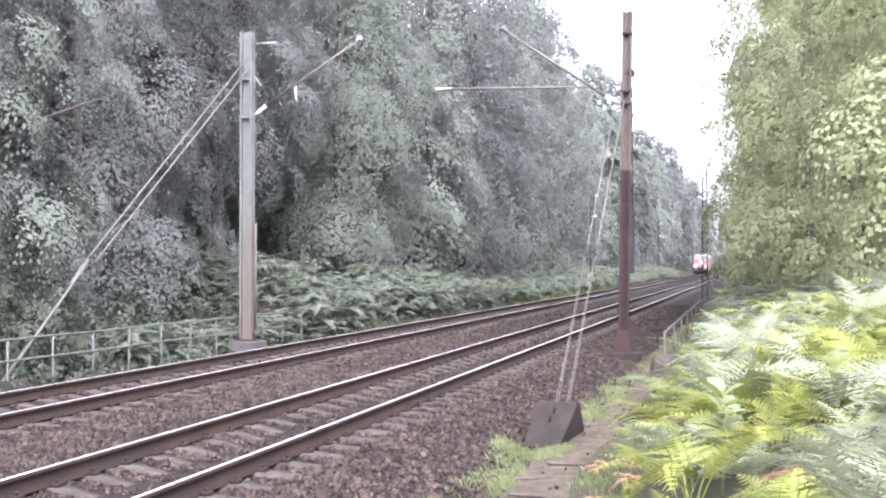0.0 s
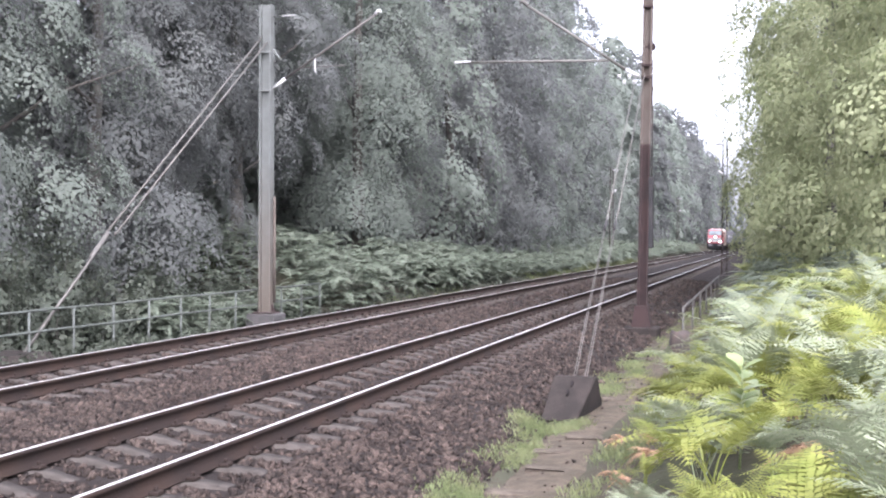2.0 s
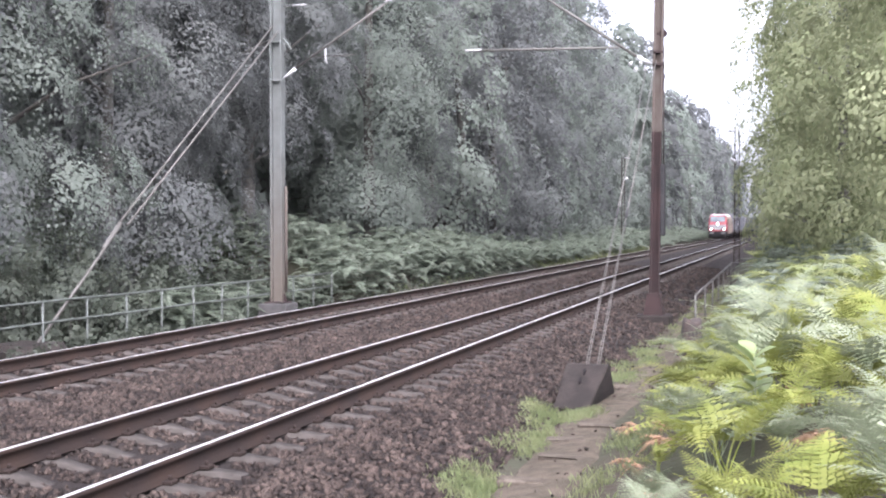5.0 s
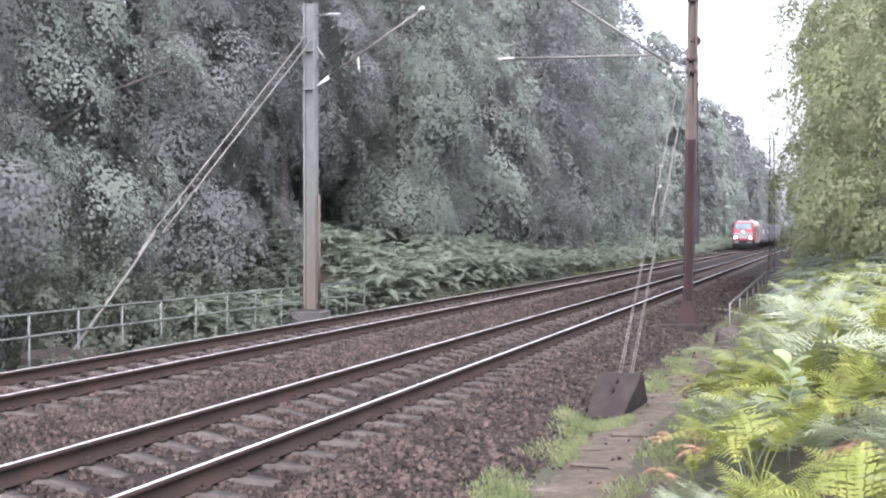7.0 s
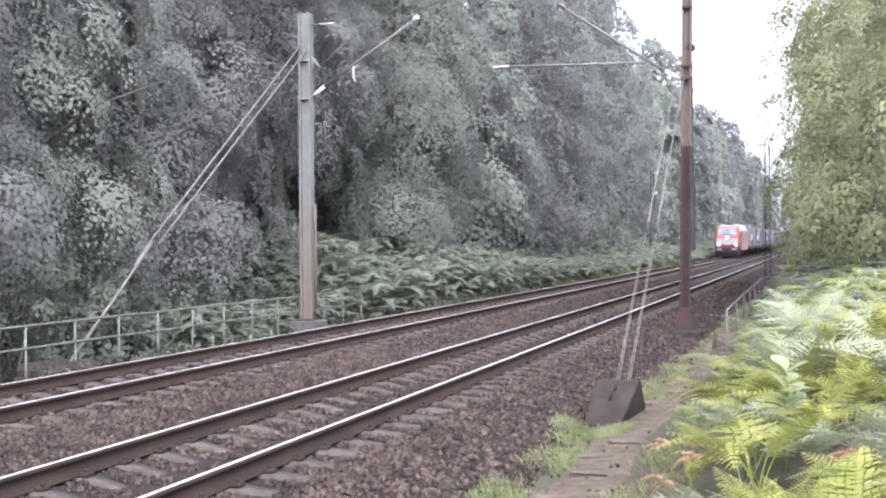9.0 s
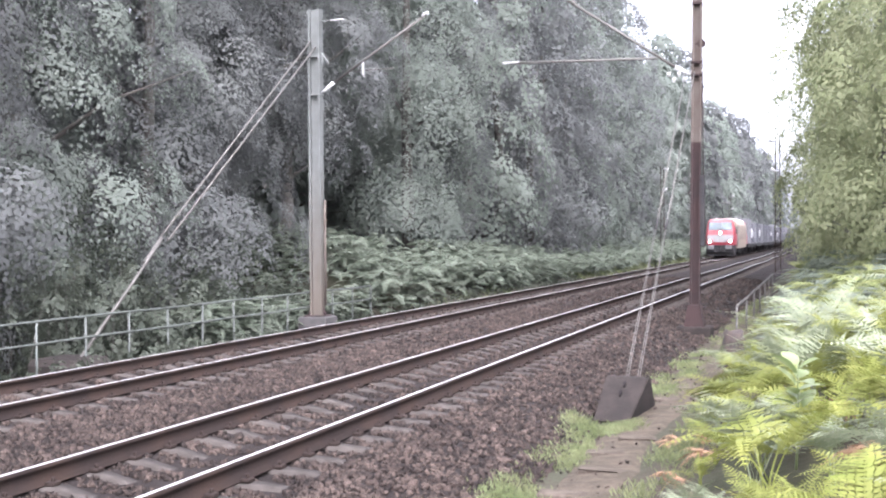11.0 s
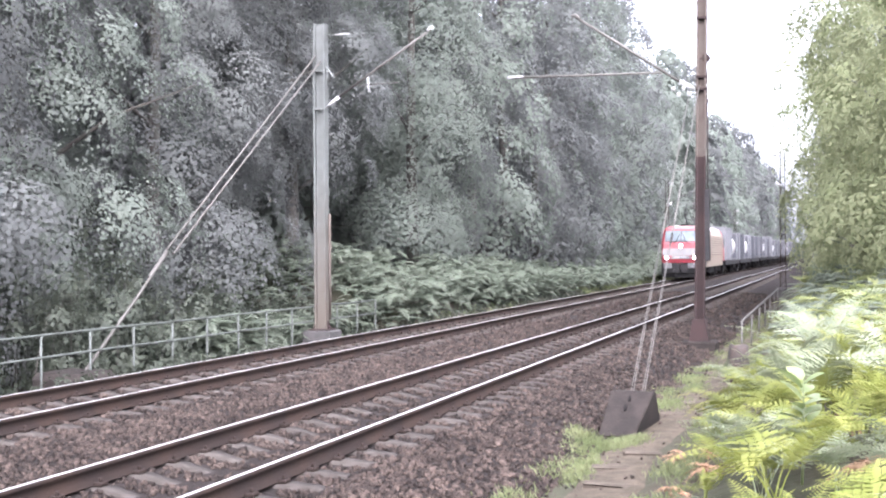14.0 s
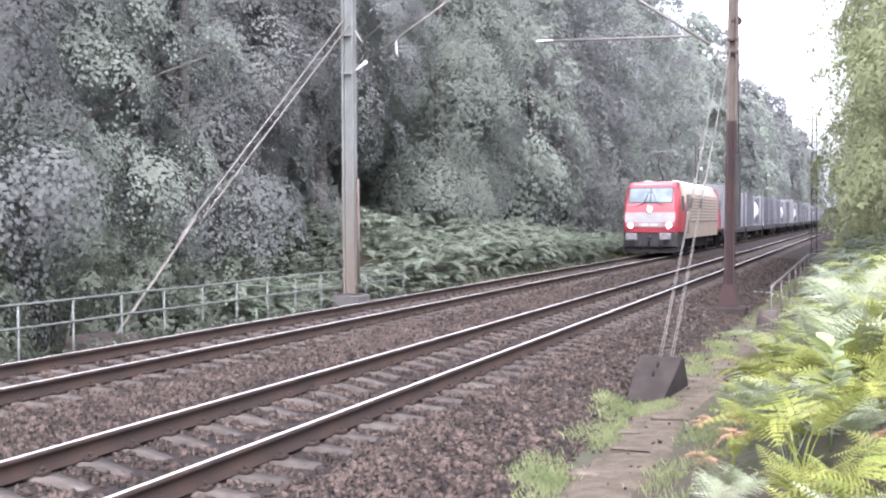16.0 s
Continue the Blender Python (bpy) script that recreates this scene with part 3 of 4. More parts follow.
def build_loco():
    """Its front is at y = 0 and it stretches towards +y."""
    t = thing("locomotive", "red and grey electric freight locomotive with three lit headlights", "locomotive")
    W, B, S, R = 1.49, 1.0, 3.05, 3.62  # half width, floor, shoulder and roof heights
    # body between the cabs
    bm = bmesh.new()
    prism(bm, [(-W, B), (W, B), (W, S), (1.12, R), (-1.12, R), (-W, S)], 2.3, LOCO_LEN - 2.3)
    part("body", bm, M_SIDE, t, "beige-grey body side")
    def cab(y0, d, name):
        """A cab with a sloped nose: y0 is the front, d its direction."""
        bm = bmesh.new()
        st = []
        for z, off, w in ((1.16, 0.06, 1.38), (1.4, 0.0, 1.40), (1.75, 0.0, 1.40), (2.45, 0.10, 1.38), (3.35, 0.46, 1.27), (3.54, 0.64, 1.14), (3.62, 0.95, 1.0)):
            wb = 1.49 if z < 3.1 else (1.42 if z < 3.3 else 1.15)
            ring = [(-wb, 2.302, min(z, R)), (-wb, off + 0.75, z), (-w, off + 0.16, z), (-w + 0.14, off, z), (w - 0.14, off, z), (w, off + 0.16, z), (wb, off + 0.75, z), (wb, 2.302, min(z, R))]
            st.append([bm.verts.new((x, y0 + d * y, zz)) for x, y, zz in ring])
        for a, b in zip(st, st[1:]):
            for k in range(7):
                bm.faces.new((a[k], a[k + 1], b[k + 1], b[k]))
        bm.faces.new(st[-1])
        bm.faces.new(st[0][::-1])
        bmesh.ops.recalc_face_normals(bm, faces=bm.faces[:])
        return part(name, bm, M_RED, t, "red driver's cab")
    c = cab(0.0, 1, "cab")
    cab(LOCO_LEN, -1, "cab")
    def slab(name, x0, x1, z0, z1, out, material, parent, label="", thick=0.03):
        """A panel on the sloped front, out metres proud of it."""
        def front(z):
            return float(np.interp(z, [1.16, 1.4, 1.75, 2.45, 3.35, 3.54], [0.06, 0.0, 0.0, 0.10, 0.46, 0.64]))
        bm = bmesh.new()
        vs = []
        for z in (z0, z1):
            for x in (x0, x1):
                vs.append((bm.verts.new((x, front(z) - out, z)), bm.verts.new((x, front(z) - out + thick + 0.02, z))))
        a, b, cc, dd = vs
        bm.faces.new((a[0], b[0], dd[0], cc[0]))
        bm.faces.new((a[1], cc[1], dd[1], b[1]))
        for p, q in ((a, b), (b, dd), (dd, cc), (cc, a)):
            bm.faces.new((p[0], p[1], q[1], q[0]))
        bmesh.ops.recalc_face_normals(bm, faces=bm.faces[:])
        return part(name, bm, material, parent, label)
    fr = slab("windscreen_frame", -1.16, 1.16, 2.56, 3.34, 0.012, M_UNDER, c, "dark windscreen surround")
    for s in (-1, 1):
        slab("windscreen", min(s * 0.03, s * 1.11), max(s * 0.03, s * 1.11), 2.62, 3.29, 0.03, M_GLASS, c, "windscreen half with the sky's reflection put into its colour")
        tube_bm = tube(bmesh.new(), [(s * 0.72, 0.04, 2.42), (s * 0.35, 0.06, 2.55), (s * 0.08, 0.30, 3.15)], 0.018, 6)
        part("wiper", tube_bm, M_UNDER, c, "black windscreen wiper")
    slab("front_band", -1.3, 1.3, 1.64, 2.12, 0.012, M_LGREY, c, "light grey band across the front")
    slab("roof_edge", -1.05, 1.05, 3.46, 3.53, 0.02, M_LGREY, c, "pale roof edge")
    num = slab("number_panel", -0.62, 0.62, 1.42, 1.62, 0.03, M_LGREY, c, "pale number panel")
    for k in range(7):
        if k != 3:
            slab("number_bar", -0.42 + k * 0.12, -0.34 + k * 0.12, 1.48, 1.56, 0.045, M_BARS, c, thick=0.02)
    for x, z, r in ((-1.0, 1.5, 0.10), (1.0, 1.5, 0.10), (0, 2.28, 0.10)):
        hous = part("lamp_housing", tube(bmesh.new(), [(x, 0.12, z), (x, -0.05, z)], r + 0.06, 16), M_LGREY, c, "grey lamp ring")
        part("headlight", tube(bmesh.new(), [(x, -0.04, z), (x, -0.065, z)], r, 16), M_HEADLIGHT, c, "lit white headlight")
    for s in (-1, 1):
        part("tail_lamp", tube(bmesh.new(), [(s * 0.74, 0.05, 1.5), (s * 0.74, -0.06, 1.5)], 0.07, 12), M_LGREY, c)
        b = part("buffer", tube(bmesh.new(), [(s * 0.875, 0.4, 0.95), (s * 0.875, -0.45, 0.95)], 0.11, 10), M_UNDER, t, "dark buffer")
        part("buffer_head", box(bmesh.new(), s * 0.875 - 0.31, s * 0.875 + 0.31, -0.56, -0.46, 0.78, 1.13, 0.05), M_BUFFER, b, "grey worn buffer plate")
        part("front_step", box(bmesh.new(), s * 1.30 - 0.12, s * 1.30 + 0.12, 0.35, 0.75, 0.2, 0.6, 0.02), M_UNDER, t)
    part("buffer_beam", box(bmesh.new(), -1.4, 1.4, 0.1, 2.2, 0.42, 1.15, 0.05), M_UNDER, t, "dark buffer beam")
    part("snow_plough", prism(bmesh.new(), [(-1.25, 0.16), (1.25, 0.16), (1.35, 0.5), (-1.35, 0.5)], 0.3, 0.7), M_UNDER, t, "black rail guard")
    part("coupling_hook", tube(bmesh.new(), [(0, 0.2, 0.95), (0, -0.3, 0.92), (0, -0.32, 0.55)], 0.06, 8), M_UNDER, t)
    for x in (-0.5, 0.45):
        part("brake_hose", tube(bmesh.new(), [(x, 0.1, 0.7), (x, -0.2, 0.5), (x + 0.1, -0.15, 0.32), (x + 0.15, 0.1, 0.4)], 0.03, 6), M_UNDER, t)
    for s in (-1, 1):
        # cab side window, door and louvres on each side
        for y0 in (0.95, LOCO_LEN - 1.65):
            part("cab_window", box(bmesh.new(), s * 1.475, s * 1.503, y0, y0 + 0.7, 2.2, 2.9), M_GLASS, c if y0 < 5 else t)
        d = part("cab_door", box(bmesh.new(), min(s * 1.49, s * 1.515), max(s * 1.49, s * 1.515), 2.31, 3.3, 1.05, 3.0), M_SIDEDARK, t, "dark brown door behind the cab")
        part("hand_rail", tube(bmesh.new(), [(s * 1.56, 2.28, 0.9), (s * 1.56, 2.28, 2.2)], 0.018, 6), M_LGREY, d)
        # shade between the slats is put into this panel's dark colour
        lou = part("louvre_panel", box(bmesh.new(), min(s * 1.485, s * 1.50), max(s * 1.485, s * 1.50), 3.6, LOCO_LEN - 2.6, 1.66, 3.0), M_SIDEDARK, t, "panel behind the louvres, coloured dark for the shade between slats")
        for k in range(8):
            bm = bmesh.new()
            z = 1.70 + k * 0.165
            prism(bm, [(s * 1.50, z), (s * 1.54, z), (s * 1.505, z + 0.11)], 3.62, LOCO_LEN - 2.62)
            bmesh.ops.recalc_face_normals(bm, faces=bm.faces[:])
            part("louvre_slat", bm, M_SIDE, lou)
        part("side_skirt", box(bmesh.new(), min(s * 1.40, s * 1.485), max(s * 1.40, s * 1.485), 2.4, LOCO_LEN - 2.4, 0.82, 1.02, 0.01), M_SIDE, t)
        for cy in (4.6, LOCO_LEN - 4.6):
            bg = part("bogie_frame", box(bmesh.new(), min(s * 1.0, s * 1.2), max(s * 1.0, s * 1.2), cy - 2.1, cy + 2.1, 0.45, 0.78, 0.05), M_UNDER, t, "dark bogie frame")
            for dy in (-1.4, 1.4):
                part("axle_box", box(bmesh.new(), min(s * 1.0, s * 1.28), max(s * 1.0, s * 1.28), cy + dy - 0.25, cy + dy + 0.25, 0.35, 0.85, 0.06), M_UNDER, bg)
                part("spring", tube(bmesh.new(), [(s * 1.15, cy + dy * 0.6, 0.55), (s * 1.15, cy + dy * 0.6, 0.95)], 0.11, 8), M_UNDER, bg)
        part("roof_cowl", prism(bmesh.new(), [(s * 1.47, 3.06), (s * 1.12, 3.63), (s * 0.7, 3.75), (s * 0.7, 3.62), (s * 1.05, 3.5)], 2.9, LOCO_LEN - 2.9), M_ROOF, t, "pale ribbed roof cowl")
    part("transformer", box(bmesh.new(), -1.2, 1.2, 7.4, 12, 0.3, 1.0, 0.06), M_UNDER, t)
    part("roof_deck", box(bmesh.new(), -0.7, 0.7, 2.6, LOCO_LEN - 2.6, 3.6, 3.68), M_ROOF, t)
    sets = [wheelset(t, cy + dy, 0.61) for cy in (4.6, LOCO_LEN - 4.6) for dy in (-1.4, 1.4)]
    # pantographs: the rear one raised
    def panto(y, raised):
        p = part("pantograph_frame", box(bmesh.new(), -0.5, 0.5, y - 0.4, y + 0.4, 3.72, 3.8, 0.01), M_UNDER, t, "dark pantograph base")
        z1, z2 = (4.5, 5.25) if raised else (3.9, 3.98)
        part("lower_arm", tube(bmesh.new(), [(0, y + 0.3, 3.8), (0, y - 1.3, z1)], 0.045, 6), M_UNDER, p)
        part("upper_arm", tube(bmesh.new(), [(0, y - 1.3, z1), (0, y + 0.1, z2)], 0.035, 6), M_UNDER, p)
        part("contact_strip", tube(bmesh.new(), [(-0.95, y + 0.1, z2 - 0.2), (-0.6, y + 0.1, z2), (0.6, y + 0.1, z2), (0.95, y + 0.1, z2 - 0.2)], 0.03, 6), M_LGREY, p)
        for sx in (-0.42, 0.42):
            part("roof_insulator", tube(bmesh.new(), [(sx, y, 3.66), (sx, y, 3.74)], 0.07, 8), M_PORCELAIN, p)
    panto(3.6, True)
    panto(LOCO_LEN - 3.4, False)
    return t, sets


def flat_wagon(length):
    t = thing("container_wagon", "dark flat container wagon with its load", "wagon", "freight train wagons")
    part("deck", box(bmesh.new(), -1.3, 1.3, 0.5, length - 0.5, 0.95, 1.15, 0.02), M_UNDER, t)
    part("sill", box(bmesh.new(), -0.4, 0.4, 0.2, length - 0.2, 0.7, 0.96), M_UNDER, t)
    for s in (-1, 1):
        part("side_girder", box(bmesh.new(), min(s * 1.2, s * 1.34), max(s * 1.2, s * 1.34), 0.5, length - 0.5, 0.78, 1.1, 0.02), M_UNDER, t)
        for e in (0.0, length):
            part("buffer", tube(bmesh.new(), [(s * 0.875, e, 0.98), (s * 0.875, e + (0.45 if e == 0 else -0.45), 0.98)], 0.2, 8), M_UNDER, t)
    for cy in (2.4, length - 2.4):
        for dy in (-0.9, 0.9):
            wheelset(t, cy + dy, 0.46)
        for s in (-1, 1):
            part("bogie_frame", box(bmesh.new(), min(s * 0.92, s * 1.05), max(s * 0.92, s * 1.05), cy - 1.3, cy + 1.3, 0.4, 0.72, 0.05), M_UNDER, t)
    return t


def add_box(t, y0, y1, height, material, ribs=True):
    b = part("container", box(bmesh.new(), -1.22, 1.22, y0, y1, 1.17, 1.17 + height, 0.02), material, t, "corrugated steel freight container")
    n = int((y1 - y0) / 0.6)
    for s in (-1, 1):
        bm = bmesh.new()
        for k in range(n):
            yy = y0 + 0.2 + k * (y1 - y0 - 0.4) / n
            box(bm, min(s * 1.22, s * 1.255), max(s * 1.22, s * 1.255), yy, yy + 0.25, 1.3, 1.05 + height)
        part("corrugation", bm, material, b)
    for y in (y0 + 0.06, y1 - 0.06):
        for s in (-1, 1):
            part("corner_post", box(bmesh.new(), s * 1.22 - 0.06, s * 1.22 + 0.06, y - 0.06, y + 0.06, 1.16, 1.2 + height, 0.01), M_BOX_GREY, b)


def add_tank(t, y0, y1):
    r, n = 1.12, 24
    ys = [(y0 + 0.15, 0.35), (y0 + 0.22, 0.7), (y0 + 0.4, 0.98), (y0 + 0.65, r), (y1 - 0.65, r), (y1 - 0.4, 0.98), (y1 - 0.22, 0.7), (y1 - 0.15, 0.35)]
    b = part("tank", tube(bmesh.new(), [(0, y, 2.36) for y, _ in ys], [q for _, q in ys], n), M_TANK, t, "white cylindrical tank")
    for y in (y0 + 0.06, y1 - 0.06):
        for s in (-1, 1):
            part("frame_post", box(bmesh.new(), s * 1.2 - 0.06, s * 1.2 + 0.06, y - 0.06, y + 0.06, 1.16, 3.6, 0.01), M_BOX_GREY, b)
        for z in (1.25, 3.55):
            part("frame_beam", box(bmesh.new(), -1.2, 1.2, y - 0.05, y + 0.05, z - 0.06, z + 0.06, 0.01), M_BOX_GREY, b)
    part("walkway", box(bmesh.new(), -0.3, 0.3, y0 + 0.3, y1 - 0.3, 3.5, 3.54), M_BOX_GREY, b)


loco, loco_wheels = build_loco()
for piece in loco.children_recursive:
    if piece not in loco_wheels:
        for vert in piece.data.vertices:
            vert.co.x *= 0.93  # the body is narrower than its wheelsets' loading gauge
train = [(loco, 0.0)]
at = LOCO_LEN + 0.6
LOADS = ["GT", "DT", "DD", "DT", "DG", "TD", "DD", "DG", "TT", "DD", "GD", "DD"]
for load in LOADS:
    wg = flat_wagon(14.6)
    for k, c in enumerate(load):
        a0 = 0.7 + k * 6.65
        if c == "T":
            add_tank(wg, a0, a0 + 6.1)
        else:
            add_box(wg, a0, a0 + 6.1, 2.75 if c == "G" else 2.45, M_BOX_GREY if c == "G" else M_BOX_DARK)
    train.append((wg, at))
    at += 15.2


# ---- vegetation ----
def leaf_cards(rng, p, nor, d, size, broad=(0.34, 0.5)):
    """Pointed leaves at p, facing along nor, their tips towards d."""
    n = len(p)
    nor = nor / np.linalg.norm(nor, axis=1, keepdims=True)
    d = d - nor * (d * nor).sum(1, keepdims=True)
    d = d / (np.linalg.norm(d, axis=1, keepdims=True) + 1e-6)
    e = np.cross(nor, d)
    L = size * rng.uniform(0.6, 1.4, (n, 1))
    w = rng.uniform(*broad, (n, 1))
    v = np.stack([p - d * L * 0.5, p + e * L * w - d * L * 0.05 + nor * L * 0.06, p + d * L * 0.5, p - e * L * w - d * L * 0.05 + nor * L * 0.06], 1).reshape(-1, 3)
    return v, np.arange(n * 4).reshape(-1, 4)


def sprays(rng, cen, out, radius, per, leaf, dome=0.4, droop=0.3, rise=0.45, ragged=0.07, turn=0.11):
    """Leafy sprays: a lobed, domed pad of leaves about each centre, tilted towards its outward direction."""
    k = len(cen)
    axis = out * (1 - rise) * 1.6 + np.array([0, 0, rise]) + rng.normal(size=(k, 3)) * 0.13
    axis /= np.linalg.norm(axis, axis=1, keepdims=True)
    t1 = out - axis * (out * axis).sum(1, keepdims=True)
    t1 /= np.linalg.norm(t1, axis=1, keepdims=True) + 1e-6
    t2 = np.cross(axis, t1)
    rep = lambda a: np.repeat(a, per, 0)
    n = k * per
    ang = rng.uniform(0, 2 * np.pi, n)
    lobes = 1 + 0.28 * np.sin(ang * 3 + rep(rng.uniform(0, 6.3, k))) + 0.16 * np.sin(ang * 7 + rep(rng.uniform(0, 6.3, k)))
    u = np.sqrt(rng.random(n)) * lobes
    r = rep(radius)
    ca, sa = np.cos(ang) * u, np.sin(ang) * u
    radial = rep(t1) * ca[:, None] + rep(t2) * sa[:, None]
    p = rep(cen) + radial * r[:, None] + rep(axis) * (dome * r * (1 - u * u))[:, None] + rng.normal(size=(n, 3)) * (ragged * r)[:, None]
    p[:, 2] -= droop * r * np.clip(ca, 0, 2) ** 2
    nor = rep(axis) + radial * dome * 1.9 + rng.normal(size=(n, 3)) * turn
    d = radial + rep(t1) * 0.5 + rng.normal(size=(n, 3)) * 0.4
    return leaf_cards(rng, p, nor, d, leaf)


def make_tree(name, seed, H, R, low, leaf, clumps, per, material, label, spray=1.0, low_bias=1.5, inner=0.25):
    """A trunk with limbs, and a crown of leafy sprays from the height low to H."""
    rng = np.random.default_rng(seed)
    t = thing(name, label, "tree", "trees of the wood")
    h = low + (H - low) * rng.beta(1.0, low_bias, clumps)
    u = (h - low) / (H - low)
    prof = np.interp(u, [0, 0.1, 0.35, 0.65, 0.88, 1], [0.6, 0.92, 1.0, 0.85, 0.55, 0.12])
    ang = rng.uniform(0, 2 * np.pi, clumps)
    # the boughs stand out as bulges with hollows between them
    bulge = 1 + 0.16 * np.sin(h * 1.5 + 2 * np.sin(ang + seed)) + 0.16 * np.sin(ang * 3 + seed * 1.7) + 0.12 * np.sin(ang * 5 + h * 0.9)
    deep = np.where(rng.random(clumps) < inner, rng.uniform(0.3, 0.75, clumps), rng.uniform(0.85, 1.04, clumps))
    rad = R * prof * bulge * deep
    out = np.stack([np.cos(ang), np.sin(ang), 0 * ang], 1)
    cen = out * rad[:, None]
    cen[:, 2] = h - 0.1 * rad
    size = rng.uniform(0.55, 1.15, clumps) * spray
    v, f = sprays(rng, cen, out, size, per, leaf)
    part_me("crown", mesh_np("crown", v, f, [material]), t)
    bm = bmesh.new()
    top = H * 0.85
    wob = [(0.25 * math.sin(k * 1.3 + seed) * k / 6, 0.25 * math.cos(k * 1.7 + seed) * k / 6) for k in range(7)]
    tube(bm, [(wob[k][0], wob[k][1], -0.6 + (top + 0.6) * k / 6) for k in range(7)], [0.19 * H / 18 * (1.15 - 0.17 * k) + 0.02 for k in range(7)], 8)
    part("trunk", bm, M_BARK, t, "dark ridged bark")
    for k in rng.choice(clumps, 9, replace=False):
        c = cen[k]
        z0 = max(low * 0.6 + 0.5, c[2] - 0.45 * rad[k] - 0.6)
        part("limb", tube(bmesh.new(), [(0, 0, z0), (c[0] * 0.5, c[1] * 0.5, z0 + (c[2] - z0) * 0.65), tuple(c)], [0.09, 0.05, 0.015], 5), M_BARK, t)
    return t


def scatter_trees():
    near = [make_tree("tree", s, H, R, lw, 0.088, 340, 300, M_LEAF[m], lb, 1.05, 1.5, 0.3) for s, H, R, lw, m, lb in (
        (1, 22, 3.5, 1.6, 0, "tall broadleaved tree, leaves in layered sprays, greyed for haze"),
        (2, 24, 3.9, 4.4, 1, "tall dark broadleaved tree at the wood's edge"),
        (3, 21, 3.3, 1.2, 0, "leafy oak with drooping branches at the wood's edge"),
        (4, 23, 3.7, 1.2, 1, "tall broadleaved tree with dense foliage, leaf colour darkened for shade"))]
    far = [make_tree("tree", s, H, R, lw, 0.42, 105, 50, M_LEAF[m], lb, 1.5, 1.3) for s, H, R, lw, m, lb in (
        (11, 22, 3.9, 0.8, 0, "tall broadleaved tree far along the wood, leaf colour greyed for haze"),
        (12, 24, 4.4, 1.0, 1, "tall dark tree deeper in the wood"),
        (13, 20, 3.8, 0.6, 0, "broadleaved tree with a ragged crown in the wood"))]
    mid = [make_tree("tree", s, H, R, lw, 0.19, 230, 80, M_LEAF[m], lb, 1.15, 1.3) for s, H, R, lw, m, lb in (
        (31, 22, 3.8, 0.3, 0, "tall broadleaved tree with layered sprays, greyed for haze"),
        (32, 24, 4.1, 0.4, 1, "tall tree with dense foliage at the wood's edge, darkened for shade"),
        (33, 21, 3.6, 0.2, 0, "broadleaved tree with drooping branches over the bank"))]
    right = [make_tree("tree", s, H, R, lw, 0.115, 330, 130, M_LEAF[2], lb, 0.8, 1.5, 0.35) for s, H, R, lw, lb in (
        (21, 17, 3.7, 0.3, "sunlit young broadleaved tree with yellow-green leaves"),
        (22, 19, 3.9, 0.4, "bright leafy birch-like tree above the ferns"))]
    rnd = random.Random(4)
    used = set()
    def put(kinds, x, y, k=None, s=1.0):
        src = kinds[rnd.randrange(len(kinds)) if k is None else k]
        z = float(ground_z(x, y))
        m = pose(x, y, z, 0, 0, rnd.uniform(0, 360))
        if src.name not in used:
            used.add(src.name)
            src.matrix_basis = m
            src.scale = (s, s, s)
            return src
        c = copy_thing(src, m)
        c.scale = (s, s, s)
        return c
    # the wood's edge, a hollow between its second and third tree
    for x, y, k, s in ((-18.6, 18.5, 3, 1.0), (-19.2, 23.6, 0, 0.98), (-18.8, 28.9, 3, 0.96), (-20.8, 34.2, 1, 1.05), (-19.6, 39.5, 1, 0.95), (-17.2, 46.2, 2, 1.06), (-19.2, 51.5, 3, 1.0)):
        put(near, x, y, k, s)
    y = 56.5
    while y < 120:
        put(mid, -18.2 + rnd.uniform(-1.2, 0.9), y, None, rnd.uniform(0.92, 1.1))
        y += rnd.uniform(5.4, 6.8)
    while y < 420:
        put(far, -18.6 + rnd.uniform(-1.2, 0.8), y, None, rnd.uniform(0.9, 1.12))
        y += rnd.uniform(6, 8)
    y = 10.0
    while y < 150:
        put(far, -25 + rnd.uniform(-1.5, 1.5), y, None, rnd.uniform(0.9, 1.15))
        y += rnd.uniform(5.5, 7.5)
    y = 12.0
    while y < 60:
        put(far, -31 + rnd.uniform(-2, 2), y, None, rnd.uniform(1.0, 1.2))
        y += rnd.uniform(6.5, 9)
    # the other side
    for x, y, s in ((4.3, 27.0, 0.95), (3.2, 36.0, 1.0), (2.0, 45.0, 1.0), (6.5, 33, 1.1), (2.2, 55.0, 1.05), (2.2, 64.0, 1.1), (6.5, 48, 1.15), (2.2, 78, 1.1), (5.5, 60, 1.2)):
        put(right, x, y, None, s)
    y = 94.0
    while y < 420:
        put(far, 2.2 + rnd.uniform(-0.5, 1.0), y, None, rnd.uniform(0.75, 0.95))
        y += rnd.uniform(8, 11)
    # every kind stands somewhere in the wood
    for k, src in enumerate(near + mid + far + right):
        if src.name not in used:
            put([src], -24.5, 30 + 9 * k, 0)
    # where the line leaves the view
    for x in range(-24, 16, 6):
        put(far, x, 430 + rnd.uniform(-6, 6), None, rnd.uniform(0.5, 0.62))


scatter_trees()


